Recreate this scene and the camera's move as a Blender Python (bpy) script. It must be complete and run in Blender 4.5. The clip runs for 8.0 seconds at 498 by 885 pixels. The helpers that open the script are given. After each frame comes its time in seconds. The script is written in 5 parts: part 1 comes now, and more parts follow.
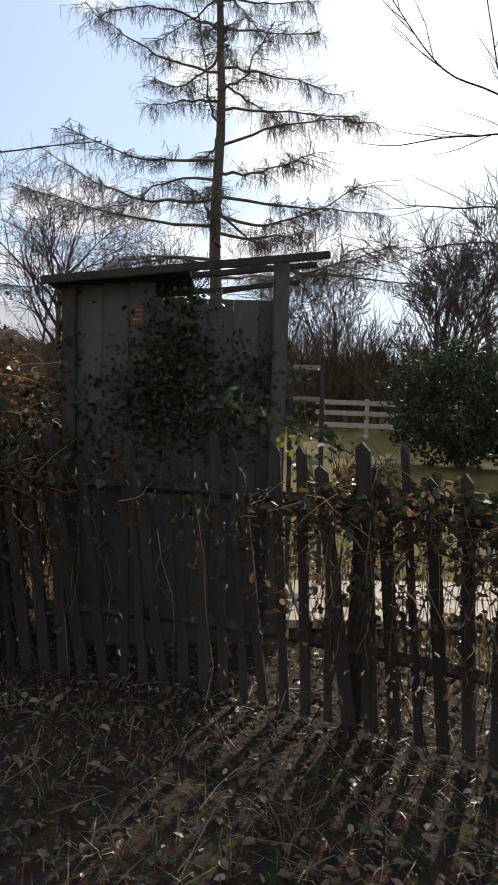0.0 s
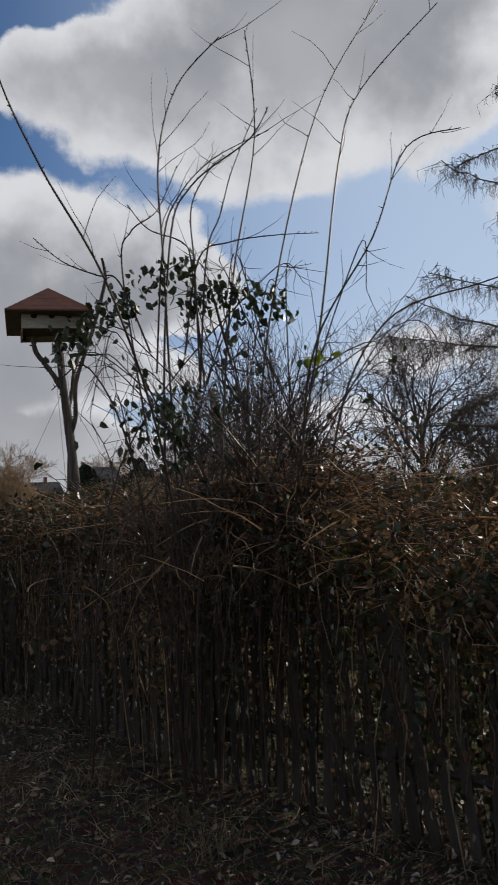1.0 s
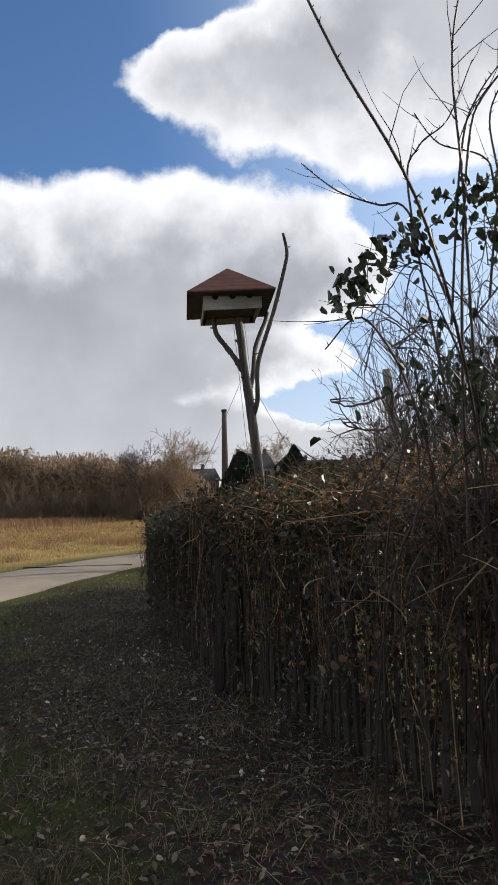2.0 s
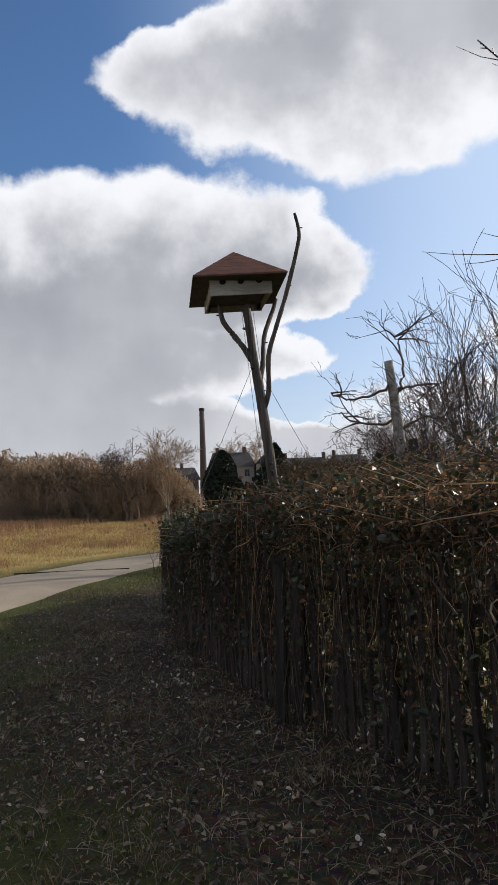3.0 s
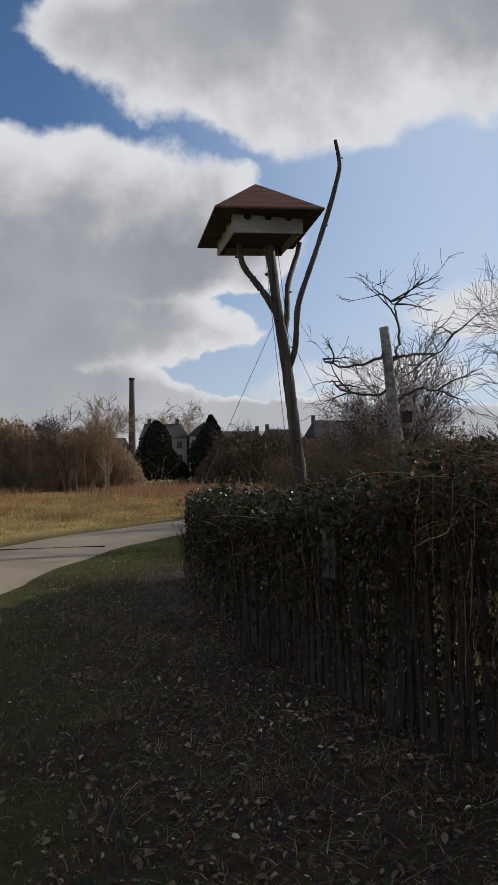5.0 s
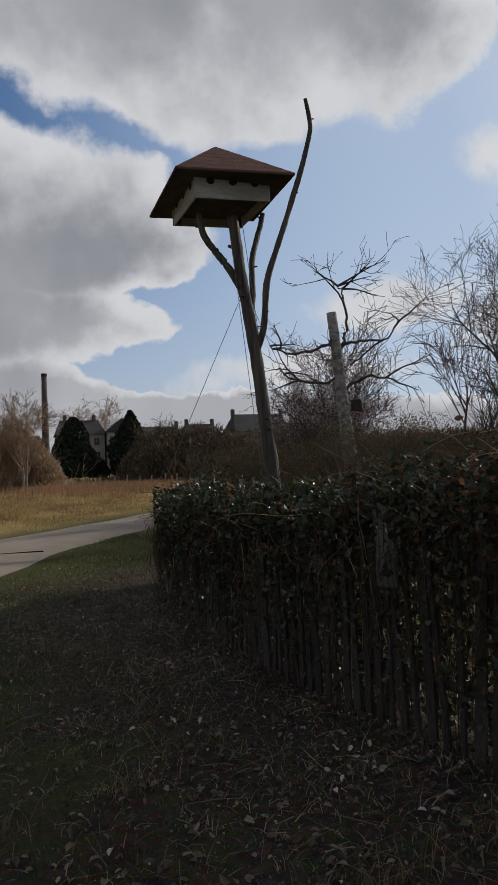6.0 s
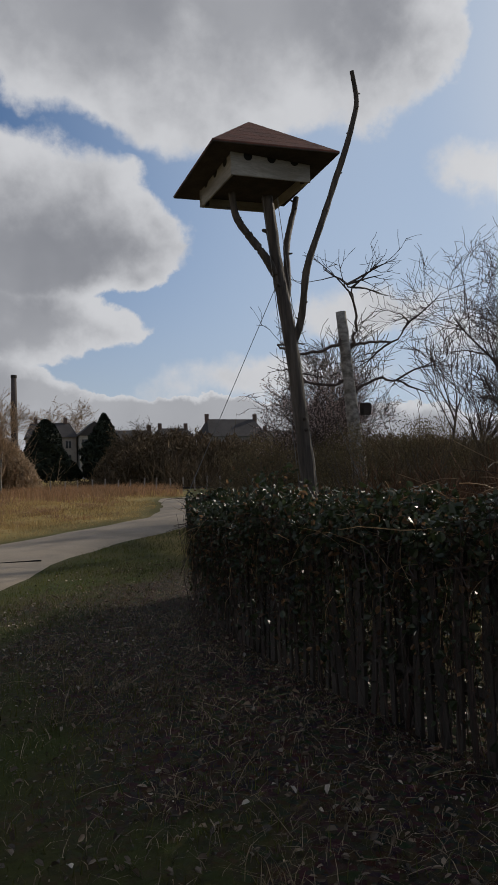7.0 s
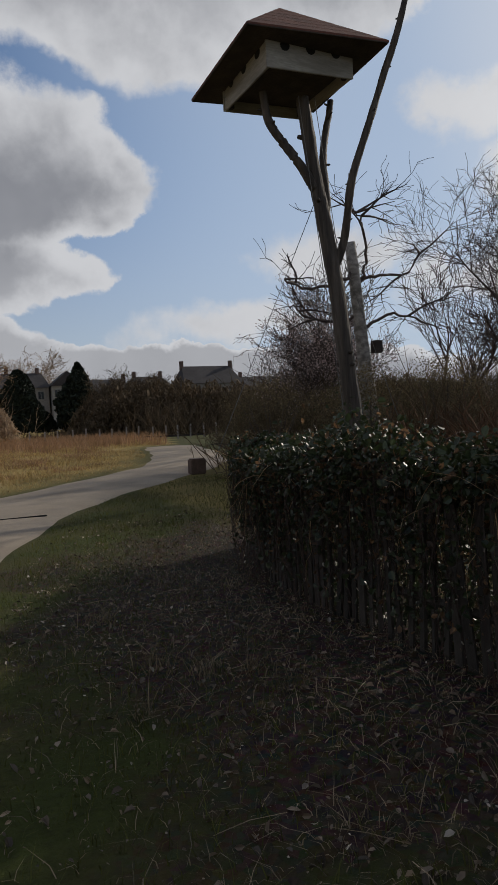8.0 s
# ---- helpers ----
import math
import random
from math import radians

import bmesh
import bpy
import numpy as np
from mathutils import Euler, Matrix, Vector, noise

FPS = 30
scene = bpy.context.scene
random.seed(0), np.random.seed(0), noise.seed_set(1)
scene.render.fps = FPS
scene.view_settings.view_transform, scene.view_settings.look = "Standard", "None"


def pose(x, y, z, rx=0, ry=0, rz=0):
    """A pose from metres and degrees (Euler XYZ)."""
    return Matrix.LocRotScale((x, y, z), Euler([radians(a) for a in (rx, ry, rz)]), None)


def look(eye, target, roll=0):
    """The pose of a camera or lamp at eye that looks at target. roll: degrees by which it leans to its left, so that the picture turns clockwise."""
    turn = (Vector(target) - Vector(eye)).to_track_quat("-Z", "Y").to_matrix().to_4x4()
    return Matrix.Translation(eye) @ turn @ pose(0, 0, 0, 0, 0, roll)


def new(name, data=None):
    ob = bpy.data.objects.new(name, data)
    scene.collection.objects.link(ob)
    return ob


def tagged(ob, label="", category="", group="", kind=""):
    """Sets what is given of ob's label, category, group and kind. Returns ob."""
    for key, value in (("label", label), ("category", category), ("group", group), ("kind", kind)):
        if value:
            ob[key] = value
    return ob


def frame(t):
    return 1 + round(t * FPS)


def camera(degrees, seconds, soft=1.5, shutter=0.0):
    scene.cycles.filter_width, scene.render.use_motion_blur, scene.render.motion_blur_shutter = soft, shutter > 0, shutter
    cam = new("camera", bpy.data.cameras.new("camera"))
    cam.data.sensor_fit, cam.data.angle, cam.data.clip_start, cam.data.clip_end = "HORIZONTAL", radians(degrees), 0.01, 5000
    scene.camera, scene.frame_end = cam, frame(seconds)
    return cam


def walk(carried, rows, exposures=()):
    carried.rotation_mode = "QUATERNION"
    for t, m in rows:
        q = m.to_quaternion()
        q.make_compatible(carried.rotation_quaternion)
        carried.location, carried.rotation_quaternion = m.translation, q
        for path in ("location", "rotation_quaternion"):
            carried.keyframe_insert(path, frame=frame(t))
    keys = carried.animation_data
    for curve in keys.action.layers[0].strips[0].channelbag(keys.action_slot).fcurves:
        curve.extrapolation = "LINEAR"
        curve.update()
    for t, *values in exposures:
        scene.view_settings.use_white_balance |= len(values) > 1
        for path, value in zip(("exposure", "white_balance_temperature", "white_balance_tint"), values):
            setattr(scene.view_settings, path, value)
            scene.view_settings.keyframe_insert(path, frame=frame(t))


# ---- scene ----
cam = camera(39.7, 8.0, shutter=0.08)
METRES, EYE, TILT, LEAN, TURN = 8.571, 1.5, 0.0, 0.0, -43.2
ROWS = [
    (0.0, 0.0, 0.0, 0.0, 0.16, -5.67, -1.57),
    (0.3, -0.0277, 0.0084, 0.0004, 5.3, -3.3, 0.55),
    (0.5, -0.0463, 0.0142, 0.0012, 10.95, -0.39, 1.6),
    (0.75, -0.0699, 0.0214, 0.0028, 21.0, 2.05, 2.05),
    (1.0, -0.0951, 0.0278, 0.004, 28.37, 5.61, 1.71),
    (1.25, -0.1229, 0.0328, 0.0042, 34.0, 6.5, 1.33),
    (1.5, -0.1515, 0.0383, 0.0043, 36.77, 6.19, 1.2),
    (1.7, -0.1731, 0.0448, 0.0048, 37.8, 6.0, 1.16),
    (2.0, -0.2067, 0.0548, 0.0058, 40.76, 4.82, 1.16),
    (3.5, -0.3764, 0.0897, 0.0076, 37.12, 4.5, 2.31),
    (4.0, -0.434, 0.0994, 0.0085, 35.35, 2.59, 1.84),
    (5.5, -0.6394, 0.1552, 0.0088, 29.86, 2.36, 0.43),
    (5.8, -0.676, 0.1735, 0.0067, 26.95, 2.9, 1.47),
    (6.0, -0.7006, 0.1858, 0.0055, 25.88, 1.73, 2.0),
    (6.3, -0.7405, 0.197, 0.0073, 23.4, 2.4, 1.74),
    (6.5, -0.767, 0.2048, 0.0086, 23.01, 1.03, 1.52),
    (6.8, -0.803, 0.2208, 0.0074, 23.75, 2.5, 1.4),
    (7.0, -0.8275, 0.233, 0.0061, 23.4, 2.11, 1.35),
    (7.2, -0.8535, 0.2438, 0.0049, 24.2, 0.3, -1.2),
    (7.35, -0.8735, 0.2515, 0.0042, 24.1, 1.1, 1.2),
    (7.5, -0.8926, 0.26, 0.0034, 23.96, -0.99, 3.07),
    (8.0, -0.9485, 0.2929, 0.001, 21.18, -2.36, 2.64),
]
EXPOSURES = [(0.0, 0.6), (0.3, 0.38), (0.5, 0.3), (0.75, 0.34), (1.0, 0.0), (1.5, 0.05), (2.0, 0.58), (3.5, 0.36), (4.0, 0.27), (5.5, -0.05), (8.0, -0.22)]
walk(cam, [(t, pose(0, 0, EYE, TILT, LEAN, TURN) @ pose(METRES * x, METRES * y, METRES * z, 90 + pitch, roll, yaw)) for t, x, y, z, yaw, pitch, roll in ROWS], EXPOSURES)

# ---- world, sun ----
SUN_AZ, SUN_EL = radians(66), radians(25.5)      # azimuth from +y towards +x
world = bpy.data.worlds.new("sky")
scene.world = world
world.use_nodes = True


class Nodes:
    """Small helper to write node trees in short lines."""

    def __init__(self, tree):
        self.t = tree
        tree.nodes.clear()

    def n(self, kind, ins=None, **props):
        node = self.t.nodes.new(kind)
        for k, v in props.items():
            setattr(node, k, v)
        for k, v in (ins or {}).items():
            if isinstance(v, bpy.types.NodeSocket):
                self.t.links.new(v, node.inputs[k])
            else:
                node.inputs[k].default_value = v
        return node

    def m(self, op, a, b=0.0, c=None, clamp=False):
        ins = {0: a, 1: b}
        if c is not None:
            ins[2] = c
        return self.n("ShaderNodeMath", ins, operation=op, use_clamp=clamp).outputs[0]

    def mix(self, f, a, b, blend="MIX"):
        node = self.n("ShaderNodeMix", data_type="RGBA", blend_type=blend)
        for k, v in ((0, f), (6, a), (7, b)):
            if isinstance(v, bpy.types.NodeSocket):
                self.t.links.new(v, node.inputs[k])
            else:
                node.inputs[k].default_value = v if k == 0 else (*v[:3], 1)
        return node.outputs[2]

    def ramp(self, f, stops):
        node = self.n("ShaderNodeValToRGB", {0: f})
        e = node.color_ramp.elements
        while len(e) < len(stops):
            e.new(0.5)
        for el, (p, c) in zip(e, stops):
            el.position = p
            el.color = (*c[:3], 1) if not isinstance(c, (int, float)) else (c, c, c, 1)
        return node.outputs[0]

    def smooth(self, v, lo, hi):
        return self.n("ShaderNodeMapRange", {0: v, 1: lo, 2: hi}, interpolation_type="SMOOTHSTEP").outputs[0]


# smaller clouds: azimuth, elevation, half widths, in degrees
CLOUDS = [
    (41.5, 22.2, 4.6, 2.0), (50, 17, 8, 3.0), (31, 12.4, 7, 1.6), (46, 10, 12, 2.2), (22, 7.5, 9, 1.3), (-62, 45, 26, 12), (-90, 25, 25, 12),
    (110, 30, 28, 12), (150, 22, 26, 12), (180, 45, 30, 14), (-140, 24, 26, 12), (85, 12, 12, 4), (0, 62, 40, 9),
]
# lower edge of the upper bank and upper edge of the lower bank: azimuth, elevation
UPPER = [(-60, 44), (-20, 37), (-10, 32.8), (-8, 32.0), (-4.5, 29.8), (0, 28.4), (4.5, 27.2), (12, 24.6), (17, 25.2), (30, 25.8), (34, 27.5), (37.5, 31), (42, 37), (60, 46)]
LOWER = [(-60, 20), (-30, 23), (-14, 25.6), (-9, 26.6), (-2.5, 26.2), (3.5, 25.8), (9, 24.6), (20, 23), (60, 20)]
# left-hand edge of the upper bank: elevation, azimuth
LEFT = [(0, -40), (30, -9.5), (32, -8.2), (33.4, -8), (34.6, -6.6), (35.6, -3), (37, 1.5), (40, 6), (43, 4), (50, -20), (60, -45)]
# right-hand edge of the lower bank: elevation, azimuth
RIGHT = [(0, 60), (5, 34), (6.2, 14), (7, 7.5), (8.3, 3.0), (9.2, 5.5), (10, 8.5), (11.3, 12.2), (12.5, 10.4), (13.9, 7.6), (15, 11), (16.2, 14.4), (18, 15.2), (20, 14.6), (24, 10.5), (28, 3), (60, -40)]
w = Nodes(world.node_tree)
direction = w.n("ShaderNodeTexCoord").outputs["Generated"]
sky = w.n("ShaderNodeTexSky", sky_type="NISHITA", sun_disc=False, sun_elevation=SUN_EL, sun_rotation=SUN_AZ,
          air_density=1.0, dust_density=0.4, ozone_density=3.0)
xyz = w.n("ShaderNodeSeparateXYZ", {0: direction}).outputs
az = w.m("MULTIPLY", w.m("ARCTAN2", xyz[0], xyz[1]), 57.2958)
el = w.m("MULTIPLY", w.m("ARCSINE", xyz[2]), 57.2958)
def puffs(scale, detail, rough, shift):
    at = w.n("ShaderNodeVectorMath", {0: direction, 1: (shift, shift * 0.7, -shift)}, operation="ADD").outputs[0]
    return w.m("SUBTRACT", w.n("ShaderNodeTexNoise", {"Vector": at, "Scale": scale, "Detail": detail, "Roughness": rough}).outputs[0], 0.5)


billow = puffs(7.0, 9.0, 0.58, 0.0)
puff = puffs(12.0, 7.0, 0.55, 3.0)
soft = puffs(3.2, 5.0, 0.5, 6.0)
az = w.m("MULTIPLY_ADD", puffs(8.0, 8.0, 0.6, 9.0), 9.0, az)
el_true = el
el = w.m("MULTIPLY_ADD", puffs(8.0, 8.0, 0.6, 14.0), 5.2, el)
across = w.n("ShaderNodeMapRange", {0: az, 1: -60.0, 2: 60.0}).outputs[0]
upward = w.n("ShaderNodeMapRange", {0: el, 1: 0.0, 2: 60.0}).outputs[0]
up_edge = w.m("MULTIPLY", w.ramp(across, [((a + 60) / 120, e / 60) for a, e in UPPER]), 60.0)
low_edge = w.m("MULTIPLY", w.ramp(across, [((a + 60) / 120, e / 60) for a, e in LOWER]), 60.0)
right_edge = w.m("MULTIPLY_ADD", w.ramp(upward, [(e / 60, (a + 60) / 120) for e, a in RIGHT]), 120.0, -60.0)
left_edge = w.m("MULTIPLY_ADD", w.ramp(upward, [(e / 60, (a + 60) / 120) for e, a in LEFT]), 120.0, -60.0)
upper_bank = w.m("MINIMUM", w.m("MINIMUM", w.m("SUBTRACT", el, up_edge), w.m("MULTIPLY", w.m("SUBTRACT", az, left_edge), 0.6)), 9.0)
lower_bank = w.m("MINIMUM", w.m("MINIMUM", w.m("SUBTRACT", low_edge, el), w.m("SUBTRACT", right_edge, az)), 9.0)
mass = w.m("SMOOTH_MAX", upper_bank, lower_bank, 0.4)
for a0, e0, ra, re in CLOUDS:
    da = w.m("DIVIDE", w.m("SUBTRACT", az, a0), ra)
    de = w.m("DIVIDE", w.m("SUBTRACT", el, e0), re)
    blob = w.m("MULTIPLY", w.m("SUBTRACT", 1.0, w.m("SQRT", w.m("ADD", w.m("MULTIPLY", da, da), w.m("MULTIPLY", de, de)))), re)
    mass = w.m("SMOOTH_MAX", mass, blob, 0.5)
field = w.m("MULTIPLY_ADD", billow, 5.0, mass)
cover = w.smooth(field, -0.6, 0.85)
bulge = w.n("ShaderNodeTexVoronoi", {"Vector": w.n("ShaderNodeVectorMath", {0: direction, 1: w.n("ShaderNodeVectorMath", {0: w.n("ShaderNodeTexNoise", {"Vector": direction, "Scale": 9.0, "Detail": 5.0}).outputs[1], 1: (0.16, 0.16, 0.16)}, operation="MULTIPLY").outputs[0]}, operation="ADD").outputs[0], "Scale": 8.0, "Smoothness": 0.6}, feature="SMOOTH_F1").outputs[0]
rim = w.m("MULTIPLY_ADD", w.m("SUBTRACT", bulge, 0.45), 4.5, w.m("MULTIPLY_ADD", puff, 10.0, field))
deep = w.m("MULTIPLY", w.smooth(rim, -0.2, 8.5), w.m("MULTIPLY_ADD", w.smooth(soft, -0.2, 0.18), 0.35, 0.65))
deep = w.m("MULTIPLY", deep, w.m("MULTIPLY_ADD", w.smooth(el_true, 4.0, 15.0), 0.18, 0.82))
cloud = w.mix(deep, (0.68, 0.69, 0.72), (0.265, 0.275, 0.308))
towards = w.n("ShaderNodeVectorMath", {0: direction, 1: (math.sin(SUN_AZ) * math.cos(SUN_EL), math.cos(SUN_AZ) * math.cos(SUN_EL), math.sin(SUN_EL))}, operation="DOT_PRODUCT").outputs["Value"]
cloud = w.mix(w.smooth(towards, 0.86, 1.0), cloud, (0.86, 0.87, 0.89))
clear = w.mix(1.0, sky.outputs[0], (0.066, 0.080, 0.094), "MULTIPLY")
haze = w.m("MULTIPLY", w.m("SUBTRACT", 1.0, w.smooth(el_true, 0.0, 24.0)), 0.7)
clear = w.mix(haze, clear, (0.52, 0.55, 0.62))
clear = w.mix(w.m("MULTIPLY", w.smooth(towards, 0.44, 0.88), 0.7), clear, (0.54, 0.64, 0.78))
clear = w.mix(w.m("MULTIPLY", w.smooth(towards, 0.87, 0.99), 0.8), clear, (0.74, 0.77, 0.82))
final = w.mix(cover, clear, cloud)
bg = w.n("ShaderNodeBackground", {0: final, 1: 1.0})
w.n("ShaderNodeOutputWorld", {0: bg.outputs[0]})

sun = new("sun", bpy.data.lights.new("sun", "SUN"))
sun.data.energy, sun.data.angle, sun.data.color = 3.2, radians(0.8), (1.0, 0.90, 0.76)
sun.matrix_world = look((60 * math.sin(SUN_AZ), 60 * math.cos(SUN_AZ), 45), (0, 0, 45 - 60 * math.tan(SUN_EL)))


# ---- materials ----
def mat(name, c1, c2, scale=6.0, rough=0.8, bump=0.25, fine=60.0, vary=0.25, source="Island", through_light=0.0, stretch=(1, 1, 1), spec=0.4):
    m = bpy.data.materials.new(name)
    m.use_nodes = True
    k = Nodes(m.node_tree)
    co = k.n("ShaderNodeMapping", {0: k.n("ShaderNodeTexCoord").outputs["Object"], 3: stretch}).outputs[0]
    big = k.n("ShaderNodeTexNoise", {"Vector": co, "Scale": scale, "Detail": 5.0, "Roughness": 0.6}).outputs[0]
    small = k.n("ShaderNodeTexNoise", {"Vector": co, "Scale": fine, "Detail": 3.0}).outputs[0]
    col = k.mix(k.smooth(big, 0.3, 0.7), c1, c2)
    col = k.mix(k.m("MULTIPLY", k.smooth(small, 0.35, 0.75), 0.45), col, [v * 0.45 for v in c1])
    if vary:
        if source == "Island":
            rnd = k.n("ShaderNodeNewGeometry").outputs["Random Per Island"]
        else:
            rnd = k.n("ShaderNodeObjectInfo").outputs["Random"]
        f = k.m("MULTIPLY_ADD", rnd, 2 * vary, 1 - vary)
        col = k.mix(1.0, col, k.n("ShaderNodeCombineXYZ", {0: f, 1: f, 2: f}).outputs[0], "MULTIPLY")
    b = k.n("ShaderNodeBump", {"Strength": bump, "Distance": 0.01, "Height": small})
    p = k.n("ShaderNodeBsdfPrincipled", {"Base Color": col, "Roughness": rough, "Normal": b.outputs[0], "Specular IOR Level": spec})
    out = p.outputs[0]
    if through_light:
        tr = k.n("ShaderNodeBsdfTranslucent", {0: col})
        out = k.n("ShaderNodeMixShader", {0: through_light, 1: out, 2: tr.outputs[0]}).outputs[0]
    k.n("ShaderNodeOutputMaterial", {0: out})
    return m


M_BARK = mat("grey_bark", (0.16, 0.135, 0.11), (0.075, 0.06, 0.05), 5, 0.9, 0.6, 45, 0.15, stretch=(1, 1, 0.25))
M_POLE = mat("weathered_peeled_trunk", (0.12, 0.102, 0.086), (0.032, 0.027, 0.024), 7, 0.8, 0.9, 34, 0.1, stretch=(2, 2, 0.12))
M_TWIG = mat("dark_twigs", (0.10, 0.075, 0.065), (0.05, 0.037, 0.034), 3, 0.8, 0.2, 40, 0.35)
M_PALE = mat("pale_twigs", (0.30, 0.27, 0.24), (0.15, 0.13, 0.12), 3, 0.8, 0.2, 40, 0.3)
M_FAR = mat("far_brown_twigs", (0.49, 0.38, 0.275), (0.36, 0.28, 0.2), 0.3, 0.9, 0.0, 4, 0.2, through_light=0.55)
M_BUSH = mat("brown_brush", (0.18, 0.13, 0.08), (0.11, 0.085, 0.052), 0.6, 0.9, 0.0, 9, 0.4, through_light=0.3)
M_BIRCH = mat("birch_bark", (0.36, 0.34, 0.31), (0.11, 0.10, 0.088), 6, 0.85, 0.5, 30, 0.1, stretch=(1, 1, 1.6))
M_RUST = mat("rusty_brush", (0.20, 0.11, 0.06), (0.12, 0.068, 0.04), 1.0, 0.9, 0.0, 9, 0.35, through_light=0.25)
M_CANE = mat("bramble_cane", (0.058, 0.033, 0.026), (0.03, 0.02, 0.016), 5, 0.5, 0.1, 40, 0.3)
M_STALK = mat("dry_stalk", (0.60, 0.45, 0.28), (0.30, 0.20, 0.11), 5, 0.32, 0.1, 40, 0.5, through_light=0.6, spec=0.8)
M_STRAW = mat("straw", (0.31, 0.24, 0.155), (0.14, 0.10, 0.06), 3, 0.5, 0.1, 40, 0.6)
M_TUFT = mat("dead_grass", (0.25, 0.195, 0.115), (0.12, 0.092, 0.05), 3, 0.6, 0.1, 40, 0.55, through_light=0.35)
M_DEAD = mat("withered_leaf", (0.22, 0.13, 0.068), (0.06, 0.039, 0.025), 3, 0.42, 0.2, 60, 0.65, through_light=0.55)
M_LITTER = mat("fallen_leaf", (0.22, 0.165, 0.112), (0.062, 0.045, 0.032), 3, 0.45, 0.2, 60, 0.8)
M_LEAF = mat("bramble_leaf", (0.026, 0.040, 0.016), (0.045, 0.060, 0.022), 8, 0.42, 0.2, 60, 0.4, through_light=0.25, spec=0.6)
M_BROWN = mat("dull_brown_leaf", (0.18, 0.135, 0.075), (0.10, 0.088, 0.045), 2, 0.7, 0.1, 30, 0.5, through_light=0.4)
# pale leaf colour that stands for glints of sky and sun
M_FLECK = mat("pale_glint_leaf", (0.60, 0.54, 0.46), (0.26, 0.21, 0.16), 2, 0.3, 0.1, 40, 0.6, through_light=0.3, spec=0.7)
M_LIME = mat("young_leaf", (0.22, 0.27, 0.03), (0.14, 0.19, 0.03), 8, 0.5, 0.2, 60, 0.3, through_light=0.5)
M_GRASS = mat("green_grass", (0.105, 0.112, 0.022), (0.06, 0.066, 0.015), 0.8, 0.6, 0.0, 9, 0.4, through_light=0.5)
M_HAY = mat("dry_grass", (0.46, 0.33, 0.13), (0.33, 0.23, 0.10), 0.35, 0.7, 0.0, 5, 0.35, through_light=0.3)
M_REED = mat("rusty_dry_grass", (0.36, 0.21, 0.115), (0.26, 0.16, 0.09), 0.3, 0.8, 0.0, 4, 0.3, through_light=0.3)
M_PICKET = mat("weathered_picket", (0.06, 0.051, 0.041), (0.024, 0.02, 0.017), 7, 0.85, 0.5, 60, 0.3, "Object", stretch=(3, 3, 0.3))
M_SHED = mat("grey_shed_board", (0.145, 0.142, 0.13), (0.066, 0.066, 0.06), 2.0, 0.85, 0.4, 40, 0.12, "Object", stretch=(1, 1, 0.3))
M_FELT = mat("dark_roof_felt", (0.045, 0.04, 0.038), (0.025, 0.023, 0.022), 3, 0.9, 0.5, 60, 0.1)
M_TILE = mat("brown_bitumen_shingle", (0.16, 0.062, 0.042), (0.10, 0.043, 0.033), 5, 0.9, 0.4, 70, 0.18, "Object")
M_WHITE = mat("weathered_white_board", (0.38, 0.365, 0.33), (0.23, 0.215, 0.19), 4, 0.75, 0.2, 35, 0.08, "Object", stretch=(0.4, 0.4, 2))
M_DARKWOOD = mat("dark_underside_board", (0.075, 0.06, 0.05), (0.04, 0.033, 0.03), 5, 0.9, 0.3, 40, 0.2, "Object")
M_STEEL = mat("dull_steel", (0.18, 0.18, 0.18), (0.1, 0.1, 0.1), 9, 0.5, 0.1, 60, 0.1)
M_BLACK = mat("flat_black", (0.012, 0.012, 0.012), (0.008, 0.008, 0.008), 5, 0.9, 0.0, 20, 0)
M_SPRUCE = mat("dark_conifer", (0.012, 0.02, 0.011), (0.022, 0.03, 0.017), 1, 0.8, 0.0, 6, 0.4)
M_PLASTER = mat("grey_house_plaster", (0.27, 0.255, 0.24), (0.19, 0.18, 0.17), 0.25, 0.9, 0.1, 3, 0.1, "Object")
M_PLASTER_W = mat("pale_house_plaster", (0.34, 0.335, 0.32), (0.27, 0.265, 0.25), 0.25, 0.9, 0.1, 3, 0.1, "Object")
M_SLATE = mat("dark_house_roof", (0.055, 0.05, 0.052), (0.035, 0.032, 0.034), 0.4, 0.85, 0.2, 4, 0.1, "Object")
M_BRICK = mat("red_brown_brickwork", (0.17, 0.115, 0.095), (0.115, 0.08, 0.068), 0.4, 0.9, 0.2, 4, 0.1, "Object")
M_DARKBRICK = mat("dark_grey_brown_brickwork", (0.10, 0.08, 0.075), (0.065, 0.052, 0.05), 0.3, 0.9, 0.2, 4, 0.0)
M_PANE = mat("dark_window_glass", (0.03, 0.035, 0.04), (0.02, 0.022, 0.025), 1, 0.15, 0.0, 5, 0.2, "Object")
M_SAND = mat("pale_board", (0.62, 0.55, 0.45), (0.48, 0.41, 0.32), 5, 0.85, 0.3, 50, 0.1, "Object")
M_RED = mat("faded_red_sign", (0.22, 0.085, 0.065), (0.15, 0.062, 0.05), 9, 0.6, 0.1, 60, 0.0)
M_BUD = mat("pinkish_buds", (0.52, 0.42, 0.40), (0.36, 0.28, 0.27), 4, 0.7, 0.0, 20, 0.3, through_light=0.3)
M_LARCH = mat("larch_twig", (0.11, 0.085, 0.06), (0.06, 0.048, 0.038), 3, 0.8, 0.0, 30, 0.35)


